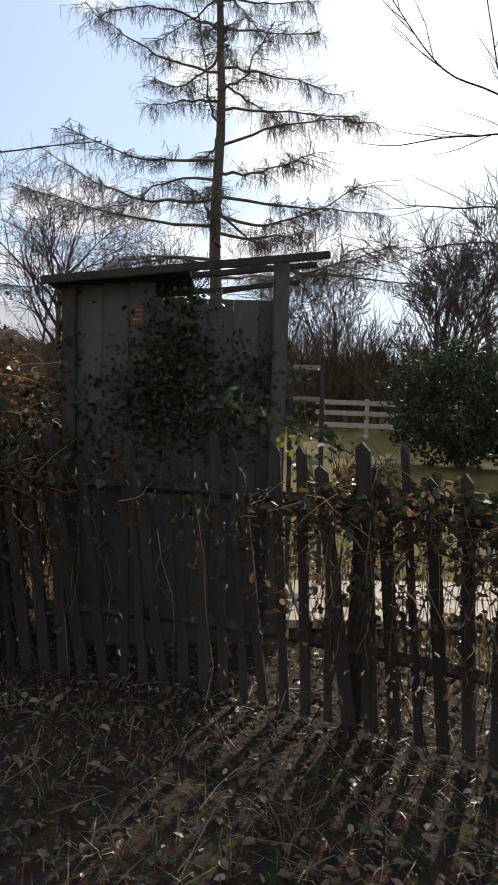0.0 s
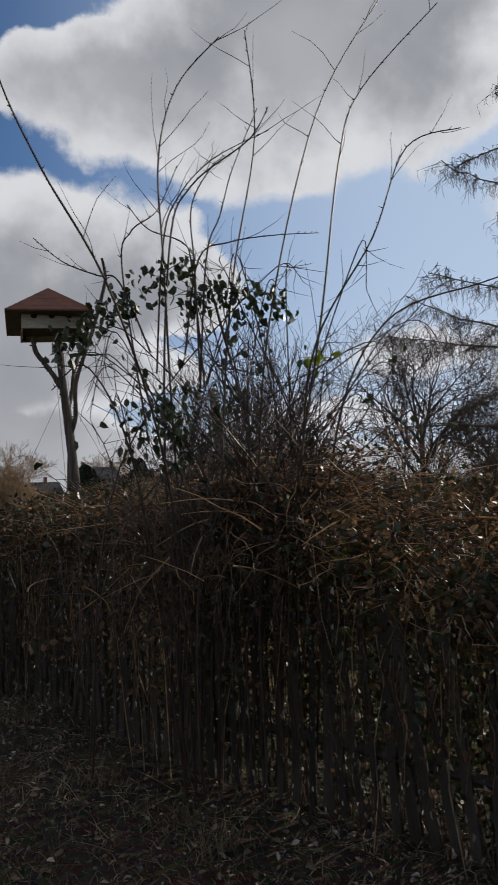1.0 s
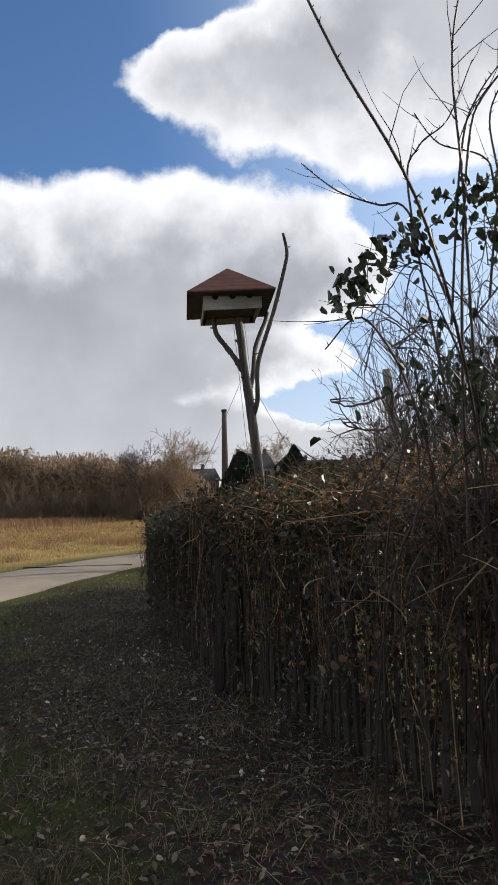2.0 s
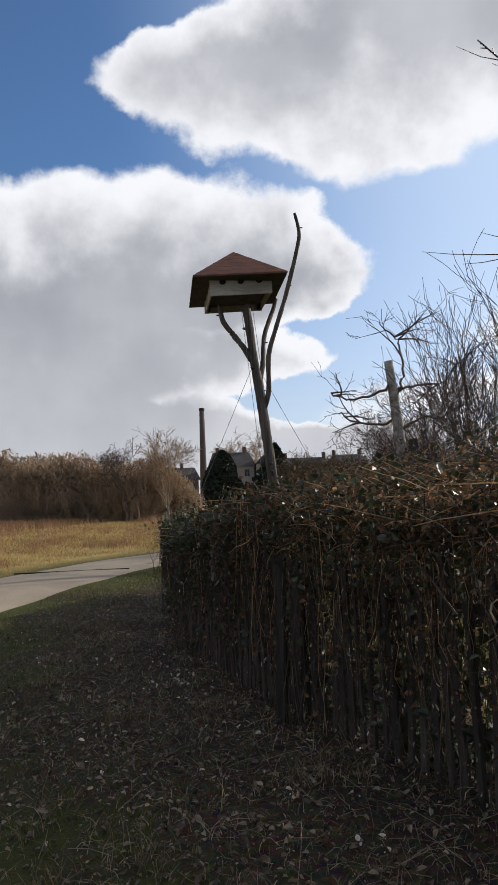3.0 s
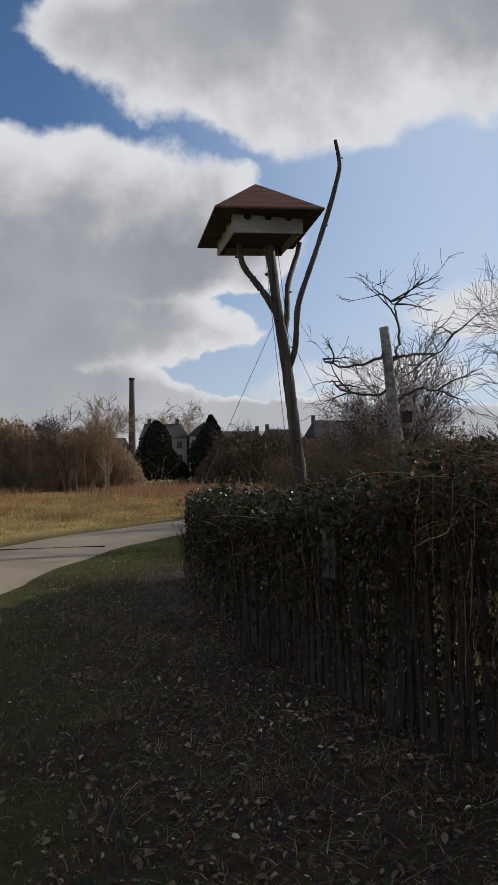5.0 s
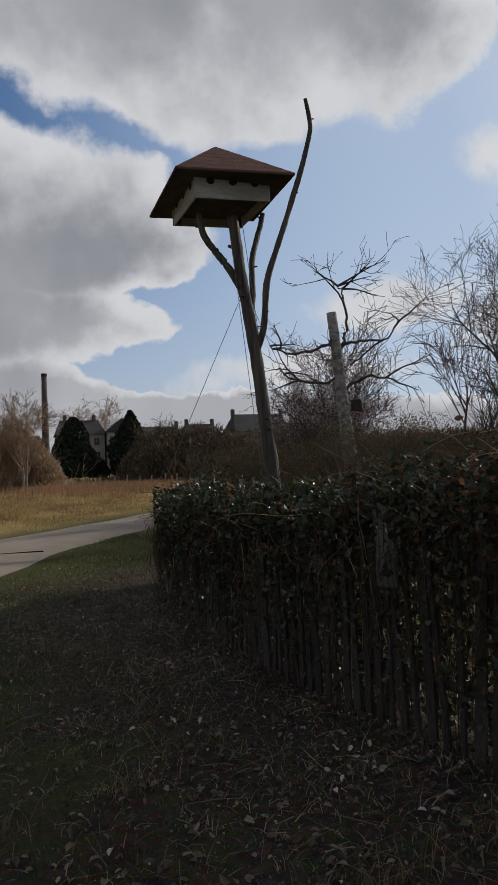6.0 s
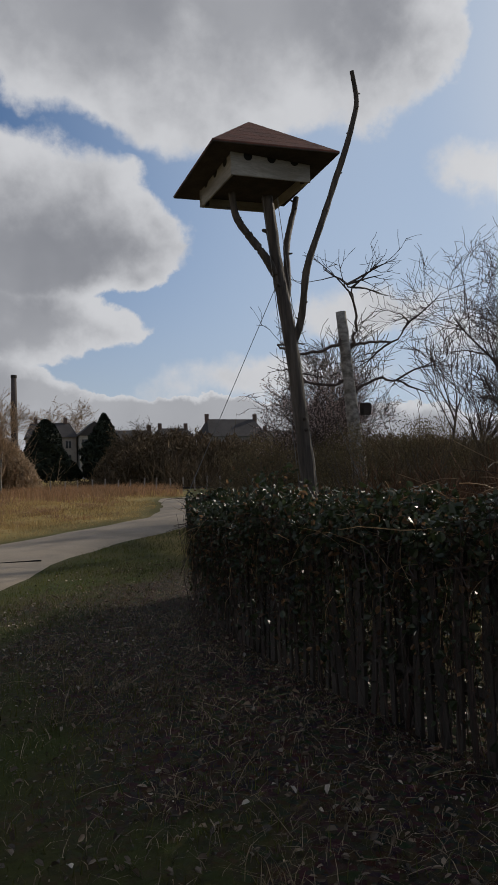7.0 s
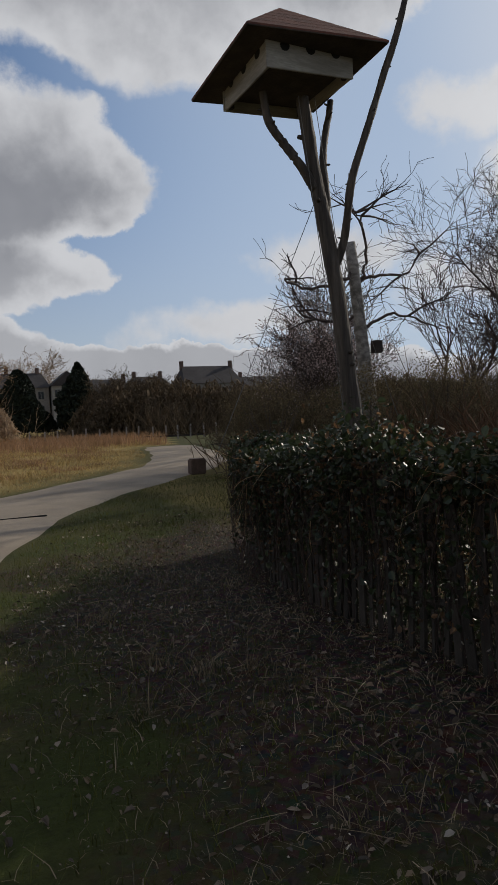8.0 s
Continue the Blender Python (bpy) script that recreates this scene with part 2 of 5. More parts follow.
# ---- mesh helpers ----
class Acc:
    """Gathers vertices and faces for one mesh."""

    def __init__(self):
        self.v, self.f = [], []

    def tube(self, pts, radii, sides=4, rough=0.0):
        n0 = len(self.v)
        k = len(pts)
        for i, p in enumerate(pts):
            d = (pts[min(i + 1, k - 1)] - pts[max(i - 1, 0)])
            if d.length < 1e-6:
                d = Vector((0, 0, 1))
            d.normalize()
            a = d.cross(Vector((0.31, 0.87, 0.23)) if abs(d.z) > 0.8 else Vector((0, 0, 1))).normalized()
            b = d.cross(a)
            r = radii[i]
            for s in range(sides):
                an = 2 * math.pi * s / sides
                if rough:
                    r = radii[i] * (1 + rough * noise.noise(Vector((6 * math.cos(an) + 3, 6 * math.sin(an), p.z * 1.6))) + 0.5 * rough * noise.noise(Vector((19 * math.cos(an), 19 * math.sin(an), p.z * 5))))
                q = p + a * (r * math.cos(an)) + b * (r * math.sin(an))
                self.v.append((q.x, q.y, q.z))
        for i in range(k - 1):
            for s in range(sides):
                j = (s + 1) % sides
                self.f.append((n0 + i * sides + s, n0 + i * sides + j, n0 + (i + 1) * sides + j, n0 + (i + 1) * sides + s))
        if sides > 3:
            self.f.append(tuple(n0 + (k - 1) * sides + s for s in range(sides)))

    def box(self, m, sx, sy, sz):
        n0 = len(self.v)
        for x, y, z in ((-1, -1, -1), (1, -1, -1), (1, 1, -1), (-1, 1, -1), (-1, -1, 1), (1, -1, 1), (1, 1, 1), (-1, 1, 1)):
            q = m @ Vector((x * sx / 2, y * sy / 2, z * sz / 2))
            self.v.append(tuple(q))
        for q in ((0, 3, 2, 1), (4, 5, 6, 7), (0, 1, 5, 4), (1, 2, 6, 5), (2, 3, 7, 6), (3, 0, 4, 7)):
            self.f.append(tuple(n0 + i for i in q))

    def mesh(self, name, material, smooth=False):
        me = bpy.data.meshes.new(name)
        me.from_pydata(self.v, [], self.f)
        if smooth:
            me.shade_smooth()
        me.materials.append(material)
        return me


def leaf_mesh(name, pos, size, material, rng, flat=0.0, ratio=0.55, along=None):
    """Many small folded leaves: pos (n, 3), size (n,). flat: 1 lays them down; along: common direction."""
    n = len(pos)
    d = rng.normal(size=(n, 3))
    if along is not None:
        d = d * 0.35 + np.asarray(along)
    d[:, 2] *= 1 - flat
    d /= np.linalg.norm(d, axis=1)[:, None] + 1e-9
    up = rng.normal(size=(n, 3))
    up[:, 2] += 4 * flat
    side = np.cross(d, up)
    side /= np.linalg.norm(side, axis=1)[:, None] + 1e-9
    nor = np.cross(side, d)
    s = np.asarray(size)[:, None]
    fold = rng.uniform(0.05, 0.3, (n, 1))
    v = np.empty((n, 6, 3))
    v[:, 0] = pos - d * s * 0.5
    v[:, 1] = pos - d * s * 0.22 + side * s * ratio * 0.46 + nor * s * fold
    v[:, 2] = pos + d * s * 0.2 + side * s * ratio * 0.43 + nor * s * fold * 0.6
    v[:, 3] = pos + d * s * 0.5 - nor * s * fold * 0.6
    v[:, 4] = pos + d * s * 0.2 - side * s * ratio * 0.43 + nor * s * fold * 0.6
    v[:, 5] = pos - d * s * 0.22 - side * s * ratio * 0.46 + nor * s * fold
    base = np.arange(n)[:, None] * 6
    f = np.concatenate([base + np.array([[0, 1, 2, 3]]), base + np.array([[0, 3, 4, 5]])]).tolist()
    me = bpy.data.meshes.new(name)
    me.from_pydata(v.reshape(-1, 3).tolist(), [], f)
    me.materials.append(material)
    return me


def blade_mesh(name, pos, height, width, material, rng, lean=0.5):
    """Many grass blades: two bent quads ending in a point."""
    n = len(pos)
    an = rng.uniform(0, 2 * math.pi, n)
    side = np.stack([np.cos(an), np.sin(an), np.zeros(n)], 1)
    bend = rng.normal(size=(n, 3)) * lean
    bend[:, 2] = 0
    h, wd = np.asarray(height)[:, None], np.asarray(width)[:, None]
    up = np.array([[0, 0, 1.0]])
    v = np.empty((n, 5, 3))
    mid = pos + (up + bend * 0.35) * h * 0.55
    v[:, 0], v[:, 1] = pos - side * wd, pos + side * wd
    v[:, 2], v[:, 3] = mid + side * wd * 0.7, mid - side * wd * 0.7
    v[:, 4] = pos + (up * 0.9 + bend) * h
    b = np.arange(n) * 5
    f = np.stack([b, b + 1, b + 2, b + 3], 1).tolist() + np.stack([b + 3, b + 2, b + 4], 1).tolist()
    me = bpy.data.meshes.new(name)
    me.from_pydata(v.reshape(-1, 3).tolist(), [], f)
    me.materials.append(material)
    return me


def part(name, data, parent, label=""):
    """One mesh as a part under a thing."""
    ob = new(name, data)
    ob.parent = parent
    return tagged(ob, label)


def thing(name, place, label, category, group="", kind=""):
    ob = new(name)
    ob.matrix_world = place if isinstance(place, Matrix) else Matrix.Translation(place)
    return tagged(ob, label, category, group, kind)


def box_mesh(name, sx, sy, sz, material, bevel=0.0, at=(0, 0, 0)):
    bm = bmesh.new()
    bmesh.ops.create_cube(bm, size=1, matrix=Matrix.Translation(at) @ Matrix.Diagonal((sx, sy, sz, 1)))
    if bevel:
        bmesh.ops.bevel(bm, geom=bm.edges[:], offset=bevel, segments=2, affect="EDGES")
    me = bpy.data.meshes.new(name)
    bm.to_mesh(me)
    bm.free()
    me.materials.append(material)
    return me


def spline(pts, n, closed=False):
    """Catmull-Rom through a few points, n steps a span."""
    pts = [Vector(p) for p in pts]
    out = []
    for i in range(len(pts) - 1):
        a, b, c, d = pts[max(i - 1, 0)], pts[i], pts[i + 1], pts[min(i + 2, len(pts) - 1)]
        for s in range(n):
            t = s / n
            out.append(0.5 * (2 * b + (c - a) * t + (2 * a - 5 * b + 4 * c - d) * t * t + (3 * b - a - 3 * c + d) * t ** 3))
    out.append(pts[-1])
    return out


def even(pts, step):
    """Points at even steps along a polyline, with the direction there."""
    out, need = [], 0.0
    for a, b in zip(pts, pts[1:]):
        d = b - a
        ln = d.length
        while need <= ln:
            out.append((a + d * (need / ln), d.normalized()))
            need += step
        need -= ln
    return out


# ---- the lie of the land ----
FENCE = even(spline([(2.95, -0.9), (2.72, 0.2), (2.5, 1.2), (2.08, 2.35), (1.55, 3.1), (0.9, 4.2), (0.26, 5.1), (-0.35, 6.3), (-0.85, 7.4), (-1.3, 8.8),
                     (-1.62, 10.3), (-1.78, 12.0), (-1.72, 13.2), (-1.45, 14.1), (-0.7, 14.9), (0.8, 15.4)], 12), 0.102)
ROAD = even(spline([(-10.5, -14), (-8.6, -4), (-7.0, 6), (-6.0, 12), (-5.04, 16.5), (-3.34, 20.63), (-0.42, 24.83), (1.9, 28.3), (3.3, 32.5), (4.3, 36.5), (4.9, 40), (5.6, 43)], 10), 0.5)
ROAD_HALF = 1.32
FXY = np.array([[p.x, p.y] for p, d in FENCE])
RXY = np.array([[p.x, p.y] for p, d in ROAD])
RDIR = np.array([[d.x, d.y] for p, d in ROAD])


def road_side(x, y):
    """Signed distance from the road's middle: above 0 on the field's side."""
    q = np.stack([np.ravel(x), np.ravel(y)], 1)
    best = np.full(len(q), 1e9)
    sign = np.zeros(len(q))
    for c, d in zip(RXY, RDIR):
        r = q - c
        dd = np.hypot(r[:, 0], r[:, 1])
        closer = dd < best
        best = np.where(closer, dd, best)
        sign = np.where(closer, d[0] * r[:, 1] - d[1] * r[:, 0], sign)
    return best * np.sign(sign)


def fence_far(x, y):
    q = np.stack([np.ravel(x), np.ravel(y)], 1)
    best = np.full(len(q), 1e9)
    for c in FXY[::3]:
        best = np.minimum(best, np.hypot(q[:, 0] - c[0], q[:, 1] - c[1]))
    return best


def ground_z(x, y):
    """Gentle bumps, levelled under the road."""
    r = np.abs(road_side(x, y))
    k = np.clip((r - 1.6) / 2.0, 0, 1) * np.clip((70 - np.hypot(np.ravel(x), np.ravel(y))) / 30, 0, 1)
    x, y = np.ravel(x), np.ravel(y)
    return k * (0.03 * np.sin(1.7 * x + 0.6 * y) + 0.025 * np.sin(0.9 * y - 1.3 * x + 1) + 0.012 * np.sin(4.1 * x + 1) * np.sin(3.7 * y))


def build_ground():
    xs = np.unique(np.round(np.concatenate([np.arange(-14, 14.01, 0.25), np.arange(-60, 60, 4), np.array([-3000, -1500, -700, -300, -150, -100, 100, 150, 300, 700, 1500, 3000])]), 3))
    ys = np.unique(np.round(np.concatenate([np.arange(-4, 36.01, 0.25), np.arange(-40, 100, 4), np.array([-3000, -1500, -700, -300, -100, 120, 160, 300, 700, 1500, 3000])]), 3))
    X, Y = np.meshgrid(xs, ys)
    z = ground_z(X, Y)
    nx, ny = len(xs), len(ys)
    v = np.stack([X.ravel(), Y.ravel(), z], 1)
    i = (np.arange(ny - 1)[:, None] * nx + np.arange(nx - 1)[None]).ravel()
    f = np.stack([i, i + 1, i + nx + 1, i + nx], 1)
    me = bpy.data.meshes.new("ground")
    me.from_pydata(v.tolist(), [], f.tolist())
    me.shade_smooth()
    side = road_side(X, Y)
    fd = fence_far(X, Y)
    a = me.attributes.new("meadow", "FLOAT", "POINT")
    inside = np.interp(Y.ravel(), [p.y for p, d in FENCE[:140]], [p.x for p, d in FENCE[:140]])
    # garden lawn tinted with meadow hay: its sunlit look is put into the colour
    sunlit_lawn = np.clip((X.ravel() - inside - 0.6) / 0.8, 0, 1) * np.clip((34 - Y.ravel()) / 6, 0, 1) * 0.45
    a.data.foreach_set("value", np.maximum(np.clip((side - 1.2) / 1.5, 0, 1), sunlit_lawn).astype(np.float32))
    b = me.attributes.new("litter", "FLOAT", "POINT")
    b.data.foreach_set("value", np.clip(1.1 - fd / 2.9, 0, 1).astype(np.float32))
    m = bpy.data.materials.new("soil_grass_and_litter")
    m.use_nodes = True
    k = Nodes(m.node_tree)
    co = k.n("ShaderNodeTexCoord").outputs["Object"]
    n1 = k.n("ShaderNodeTexNoise", {"Vector": co, "Scale": 0.9, "Detail": 6.0, "Roughness": 0.65}).outputs[0]
    n2 = k.n("ShaderNodeTexNoise", {"Vector": co, "Scale": 22.0, "Detail": 5.0, "Roughness": 0.7}).outputs[0]
    n3 = k.n("ShaderNodeTexVoronoi", {"Vector": co, "Scale": 26.0}).outputs["Color"]
    mw = k.n("ShaderNodeAttribute", attribute_name="meadow").outputs["Fac"]
    lt = k.n("ShaderNodeAttribute", attribute_name="litter").outputs["Fac"]
    grass = k.mix(k.smooth(n1, 0.35, 0.65), (0.046, 0.058, 0.013), (0.068, 0.062, 0.022))
    grass = k.mix(k.m("MULTIPLY", k.smooth(n2, 0.4, 0.8), 0.6), grass, (0.02, 0.022, 0.009))
    soil = k.mix(k.smooth(n2, 0.35, 0.7), (0.027, 0.021, 0.015), (0.06, 0.046, 0.032))
    soil = k.mix(0.35, soil, k.mix(1.0, n3, (0.11, 0.082, 0.058), "MULTIPLY"))
    hay = k.mix(k.smooth(n1, 0.35, 0.65), (0.37, 0.26, 0.10), (0.24, 0.20, 0.07))
    hay = k.mix(k.m("MULTIPLY", k.smooth(n2, 0.4, 0.8), 0.5), hay, (0.17, 0.12, 0.05))
    edge = k.smooth(k.m("MULTIPLY_ADD", k.m("SUBTRACT", n1, 0.5), 1.6, lt), 0.25, 0.6)
    col = k.mix(edge, grass, soil)
    col = k.mix(mw, col, hay)
    bp = k.n("ShaderNodeBump", {"Strength": 0.9, "Distance": 0.03, "Height": n2})
    p = k.n("ShaderNodeBsdfPrincipled", {"Base Color": col, "Roughness": 0.95, "Normal": bp.outputs[0], "Specular IOR Level": 0.15})
    k.n("ShaderNodeOutputMaterial", {0: p.outputs[0]})
    me.materials.append(m)
    tagged(new("ground", me), "leaf-littered soil and grass verge with dry meadow beyond", "ground", kind="structure")


def build_road():
    rng = np.random.default_rng(5)
    v, f = [], []
    rows = 7
    for i, (p, d) in enumerate(ROAD):
        nrm = Vector((-d.y, d.x))
        for j in range(rows):
            s = (j / (rows - 1) * 2 - 1)
            wob = (0.05 * math.sin(i * 0.9 + j) + rng.uniform(-0.03, 0.03)) if j in (0, rows - 1) else 0
            q = p.to_2d() + nrm * (s * (ROAD_HALF + wob))
            v.append((q.x, q.y, 0.03 * (1 - s * s) + (0.012 if abs(s) < 0.9 else 0.004)))
    for i in range(len(ROAD) - 1):
        for j in range(rows - 1):
            a = i * rows + j
            f.append((a, a + rows, a + rows + 1, a + 1))
    me = bpy.data.meshes.new("road")
    me.from_pydata(v, [], f)
    me.shade_smooth()
    me.materials.append(mat("pale_gravelly_asphalt", (0.33, 0.275, 0.21), (0.23, 0.19, 0.145), 0.7, 0.9, 0.5, 45, 0))
    tagged(new("road", me), "pale worn asphalt lane curving past a dry meadow", "road", kind="structure")


build_ground()
build_road()


# ---- the dovecote on its trunk ----
def dovecote():
    base = Vector((0.03, 14.32, 0))
    t = thing("dovecote", base, "white wooden dovecote with brown pyramid roof on a forked tree trunk", "dovecote")

    def rel(*pts):
        return [Vector(p) - base for p in pts]

    def limb(name, pts, r0, r1, label, sides=10):
        a = Acc()
        q = spline(rel(*pts), 9)
        rng = random.Random(len(pts) * 7 + int(r0 * 1000))
        a.tube(q, [(r0 + (r1 - r0) * i / (len(q) - 1)) * rng.uniform(0.95, 1.06) for i in range(len(q))], sides, 0.22)
        for k in range(len(q) // 8):        # knots and cut stubs
            c = q[rng.randrange(3, len(q) - 2)]
            v = Vector((rng.gauss(0, 1), rng.gauss(-0.4, 1), rng.uniform(0, 0.5))).normalized()
            a.tube([c + v * r1 * 0.5, c + v * (r0 * 1.05 + 0.012), c + v * (r0 * 1.05 + 0.03)], [r1 * 0.42, r1 * 0.34, r1 * 0.25], 6)
        return part(name, a.mesh(name, M_POLE, True), t, label)

    limb("trunk", [(0.02, 14.2, -0.1), (-0.16, 14.2, 1.3), (-0.28, 14.22, 2.5), (-0.37, 14.26, 3.3), (-0.47, 14.33, 4.1), (-0.56, 14.4, 5.0)], 0.098, 0.070, "weathered peeled tree trunk", 20)
    limb("left_branch", [(-0.5, 14.3, 3.98), (-0.62, 14.33, 4.2), (-0.83, 14.4, 4.5), (-0.98, 14.42, 4.72), (-1.03, 14.42, 5.02)], 0.056, 0.044, "forked branch stub")
    limb("short_branch", [(-0.4, 14.3, 3.5), (-0.3, 14.4, 3.9), (-0.24, 14.55, 4.45), (-0.1, 14.7, 4.85), (-0.03, 14.75, 5.02), (0.03, 14.8, 5.22)], 0.046, 0.036, "forked branch stub")
    limb("long_branch", [(-0.34, 14.24, 3.05), (-0.24, 14.15, 3.4), (-0.24, 13.95, 3.95), (-0.12, 13.85, 4.4), (0.08, 13.78, 5.0), (0.19, 13.66, 5.4), (0.3, 13.6, 5.85), (0.31, 13.58, 6.05), (0.25, 13.56, 6.33)], 0.048, 0.026, "tall crooked bare branch")
    # house body: a shallow square tray with flight openings under the eaves
    def racked(centre, ux, uy, uz, z):
        """Frame of a weathered body that is a little out of square; z: its own height at the centre."""
        c = Matrix((ux, uy, uz)).transposed()
        return Matrix.Translation(Vector(centre) - base) @ c.to_4x4() @ Matrix.Translation((0, 0, -z))

    tray = racked((-0.707, 14.493, 5.052), (1.058, 0.116, 0.077), (-0.077, 1.084, -0.01), (0, 0, 1), 5.03)
    cap = racked((-0.733, 14.459, 5.29), (0.985, -0.026, 0.028), (-0.05, 0.962, -0.052), (-0.02, 0.047, 0.985), 5.295)

    def put(name, me, at, label="", on=None):
        me.transform((on or tray) @ at)
        return part(name, me, t, label)

    W, z0 = 1.0, 5.03
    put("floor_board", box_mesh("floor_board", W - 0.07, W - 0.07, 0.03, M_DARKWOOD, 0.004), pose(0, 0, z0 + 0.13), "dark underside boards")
    for i in range(4):
        a = math.radians(90 * i)
        o = pose(math.sin(a) * (W / 2 - 0.012), -math.cos(a) * (W / 2 - 0.012), z0 + 0.14, 0, 0, 90 * i)
        put("side_board", box_mesh("side_board", W + (0.026 if i % 2 == 0 else -0.03), 0.024, 0.28, M_WHITE, 0.004), o, "weathered white side board")
        # black discs on the uncut board stand for the dark inside of openings
        for k in range(3):
            hx = (k - 1) * 0.3
            a2 = Acc()
            n = 12
            ring = [(hx + 0.055 * math.cos(2 * math.pi * s / n), 0.055 * math.sin(2 * math.pi * s / n)) for s in range(n)]
            for yy in (-0.0145, 0.0):
                a2.v += [(x, yy, z) for x, z in ring]
            a2.f.append(tuple(range(n)))
            a2.f += [(s, (s + 1) % n, n + (s + 1) % n, n + s) for s in range(n)]
            put("flight_hole", a2.mesh("flight_hole", M_BLACK), o @ pose(0, 0, 0.10))
        put("cleat", box_mesh("cleat", 0.05, 0.05, 0.3, M_DARKWOOD, 0.004), o @ pose(W / 2 - 0.06, 0.05, 0.02))
    # eave frame and roof
    E, Z, TOP = 1.60, 5.29, 6.0
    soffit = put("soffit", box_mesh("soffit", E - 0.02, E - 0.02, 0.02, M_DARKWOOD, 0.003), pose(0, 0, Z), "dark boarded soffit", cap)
    for i in range(4):
        a = Acc()
        half = E / 2
        n = 6
        for r in range(n):
            u0, u1 = r / n, (r + 1) / n
            lift = 0.002
            p = []
            for u, ex in ((u0 - 0.01 if r else u0, lift), (u1, 0.0)):
                hw = half * (1 - u)
                zz = Z + 0.016 + (TOP - Z) * u + ex
                p.append(((-hw - 0.01, -hw - 0.012, zz), (hw + 0.01, -hw - 0.012, zz)))
            k0 = len(a.v)
            a.v += [p[0][0], p[0][1], p[1][1], p[1][0]]
            a.f.append((k0, k0 + 1, k0 + 2, k0 + 3))
            a.v += [(x, y, z - 0.02) for x, y, z in (p[0][0], p[0][1], p[1][1], p[1][0])]
            a.f += [(k0, k0 + 4, k0 + 5, k0 + 1), (k0 + 7, k0 + 6, k0 + 5, k0 + 4)]
        put("roof_slope", a.mesh("roof_slope", M_TILE), pose(0, 0, 0, 0, 0, 90 * i), "reddish brown shingle slope", cap)
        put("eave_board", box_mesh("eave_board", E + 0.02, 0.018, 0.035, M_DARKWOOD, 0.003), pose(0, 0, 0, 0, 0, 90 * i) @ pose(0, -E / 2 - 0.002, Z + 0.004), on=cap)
    # steel wires that stay the trunk
    for a, b in (((-0.5, 14.3, 3.85), (-1.75, 14.5, 1.05)), ((-0.4, 14.3, 3.85), (1.3, 15.3, 1.0)), ((-0.66, 14.3, 4.98), (-0.33, 14.08, 1.1)), ((-0.46, 14.3, 4.98), (-0.06, 14.08, 0.9))):
        ac = Acc()
        ac.tube(spline(rel(a, b), 4), [0.004] * 5, 4)
        part("stay_wire", ac.mesh("stay_wire", M_STEEL), t, "thin dark stay wire")


dovecote()


# ---- trees ----
def grow(ac, rng, p, d, length, r, level, top, spread, droop, twig, sides=(7, 5, 4, 3, 3), kids=(5, 5, 4, 3), tips=None):
    n = 5 if level < 2 else 3
    pts, rad = [p.copy()], [r]
    q, v = p.copy(), d.copy()
    for i in range(n):
        v = (v + Vector((rng.gauss(0, 1), rng.gauss(0, 1), rng.gauss(0, 0.7))) * (0.10 + 0.05 * level) + Vector((0, 0, droop))).normalized()
        q = q + v * (length / n)
        pts.append(q.copy())
        rad.append(max(r * (1 - 0.75 * (i + 1) / n), twig))
    ac[min(level, 1)].tube(pts, rad, sides[level])
    if level >= top:
        if tips is not None:
            tips.extend(pts[1:])
        return
    for i in range(kids[level]):
        f = rng.uniform(0.3, 1.0) if level else rng.uniform(0.35, 1.0)
        k = min(int(f * n), n - 1)
        at = pts[k].lerp(pts[k + 1], f * n - k)
        base = (pts[k + 1] - pts[k]).normalized()
        ax = base.cross(Vector((rng.gauss(0, 1), rng.gauss(0, 1), rng.gauss(0, 1)))).normalized()
        nd = (base * math.cos(spread) + ax * math.sin(spread) * rng.uniform(0.7, 1.3)).normalized()
        grow(ac, rng, at, nd, length * rng.uniform(0.45, 0.68), max(rad[k] * 0.6, twig), level + 1, top, spread, droop, twig, sides, kids, tips)


def bare_tree(x, y, h, seed, label, bark=M_BARK, twigs=M_TWIG, top=4, kids=(7, 5, 4, 3), spread=0.7, droop=0.05, r=None, twig=0.008, stems=1, buds=0, name="bare_tree", group="bare trees", category="tree"):
    rng = random.Random(seed)
    t = thing(name, (x, y, 0), label, category, group)
    ac, tips = (Acc(), Acc()), []
    for s in range(stems):
        lean = Vector((rng.gauss(0, 0.08 + 0.25 * (stems > 1)), rng.gauss(0, 0.08 + 0.25 * (stems > 1)), 1)).normalized()
        st = Vector((rng.uniform(-0.15, 0.15), rng.uniform(-0.15, 0.15), -0.1)) * (stems > 1) + Vector((0, 0, -0.05))
        grow(ac, rng, st, lean, h * rng.uniform(0.55, 0.7), r or h * 0.016, 0, top, spread, droop, twig, kids=kids, tips=tips)
    part("trunk", ac[0].mesh("trunk", bark, True), t)
    part("crown", ac[1].mesh("crown", twigs), t, "bare twiggy crown")
    if buds:
        nr = np.random.default_rng(seed)
        pts = np.array([tuple(p) for p in tips])
        pts = pts[nr.integers(0, len(pts), buds)] + nr.normal(0, 0.04, (buds, 3))
        tagged(part("bud_cover", leaf_mesh("bud_cover", pts, nr.uniform(0.03, 0.07, buds), M_BUD, nr), t, "pale opening buds"), kind="stuff")
    return t


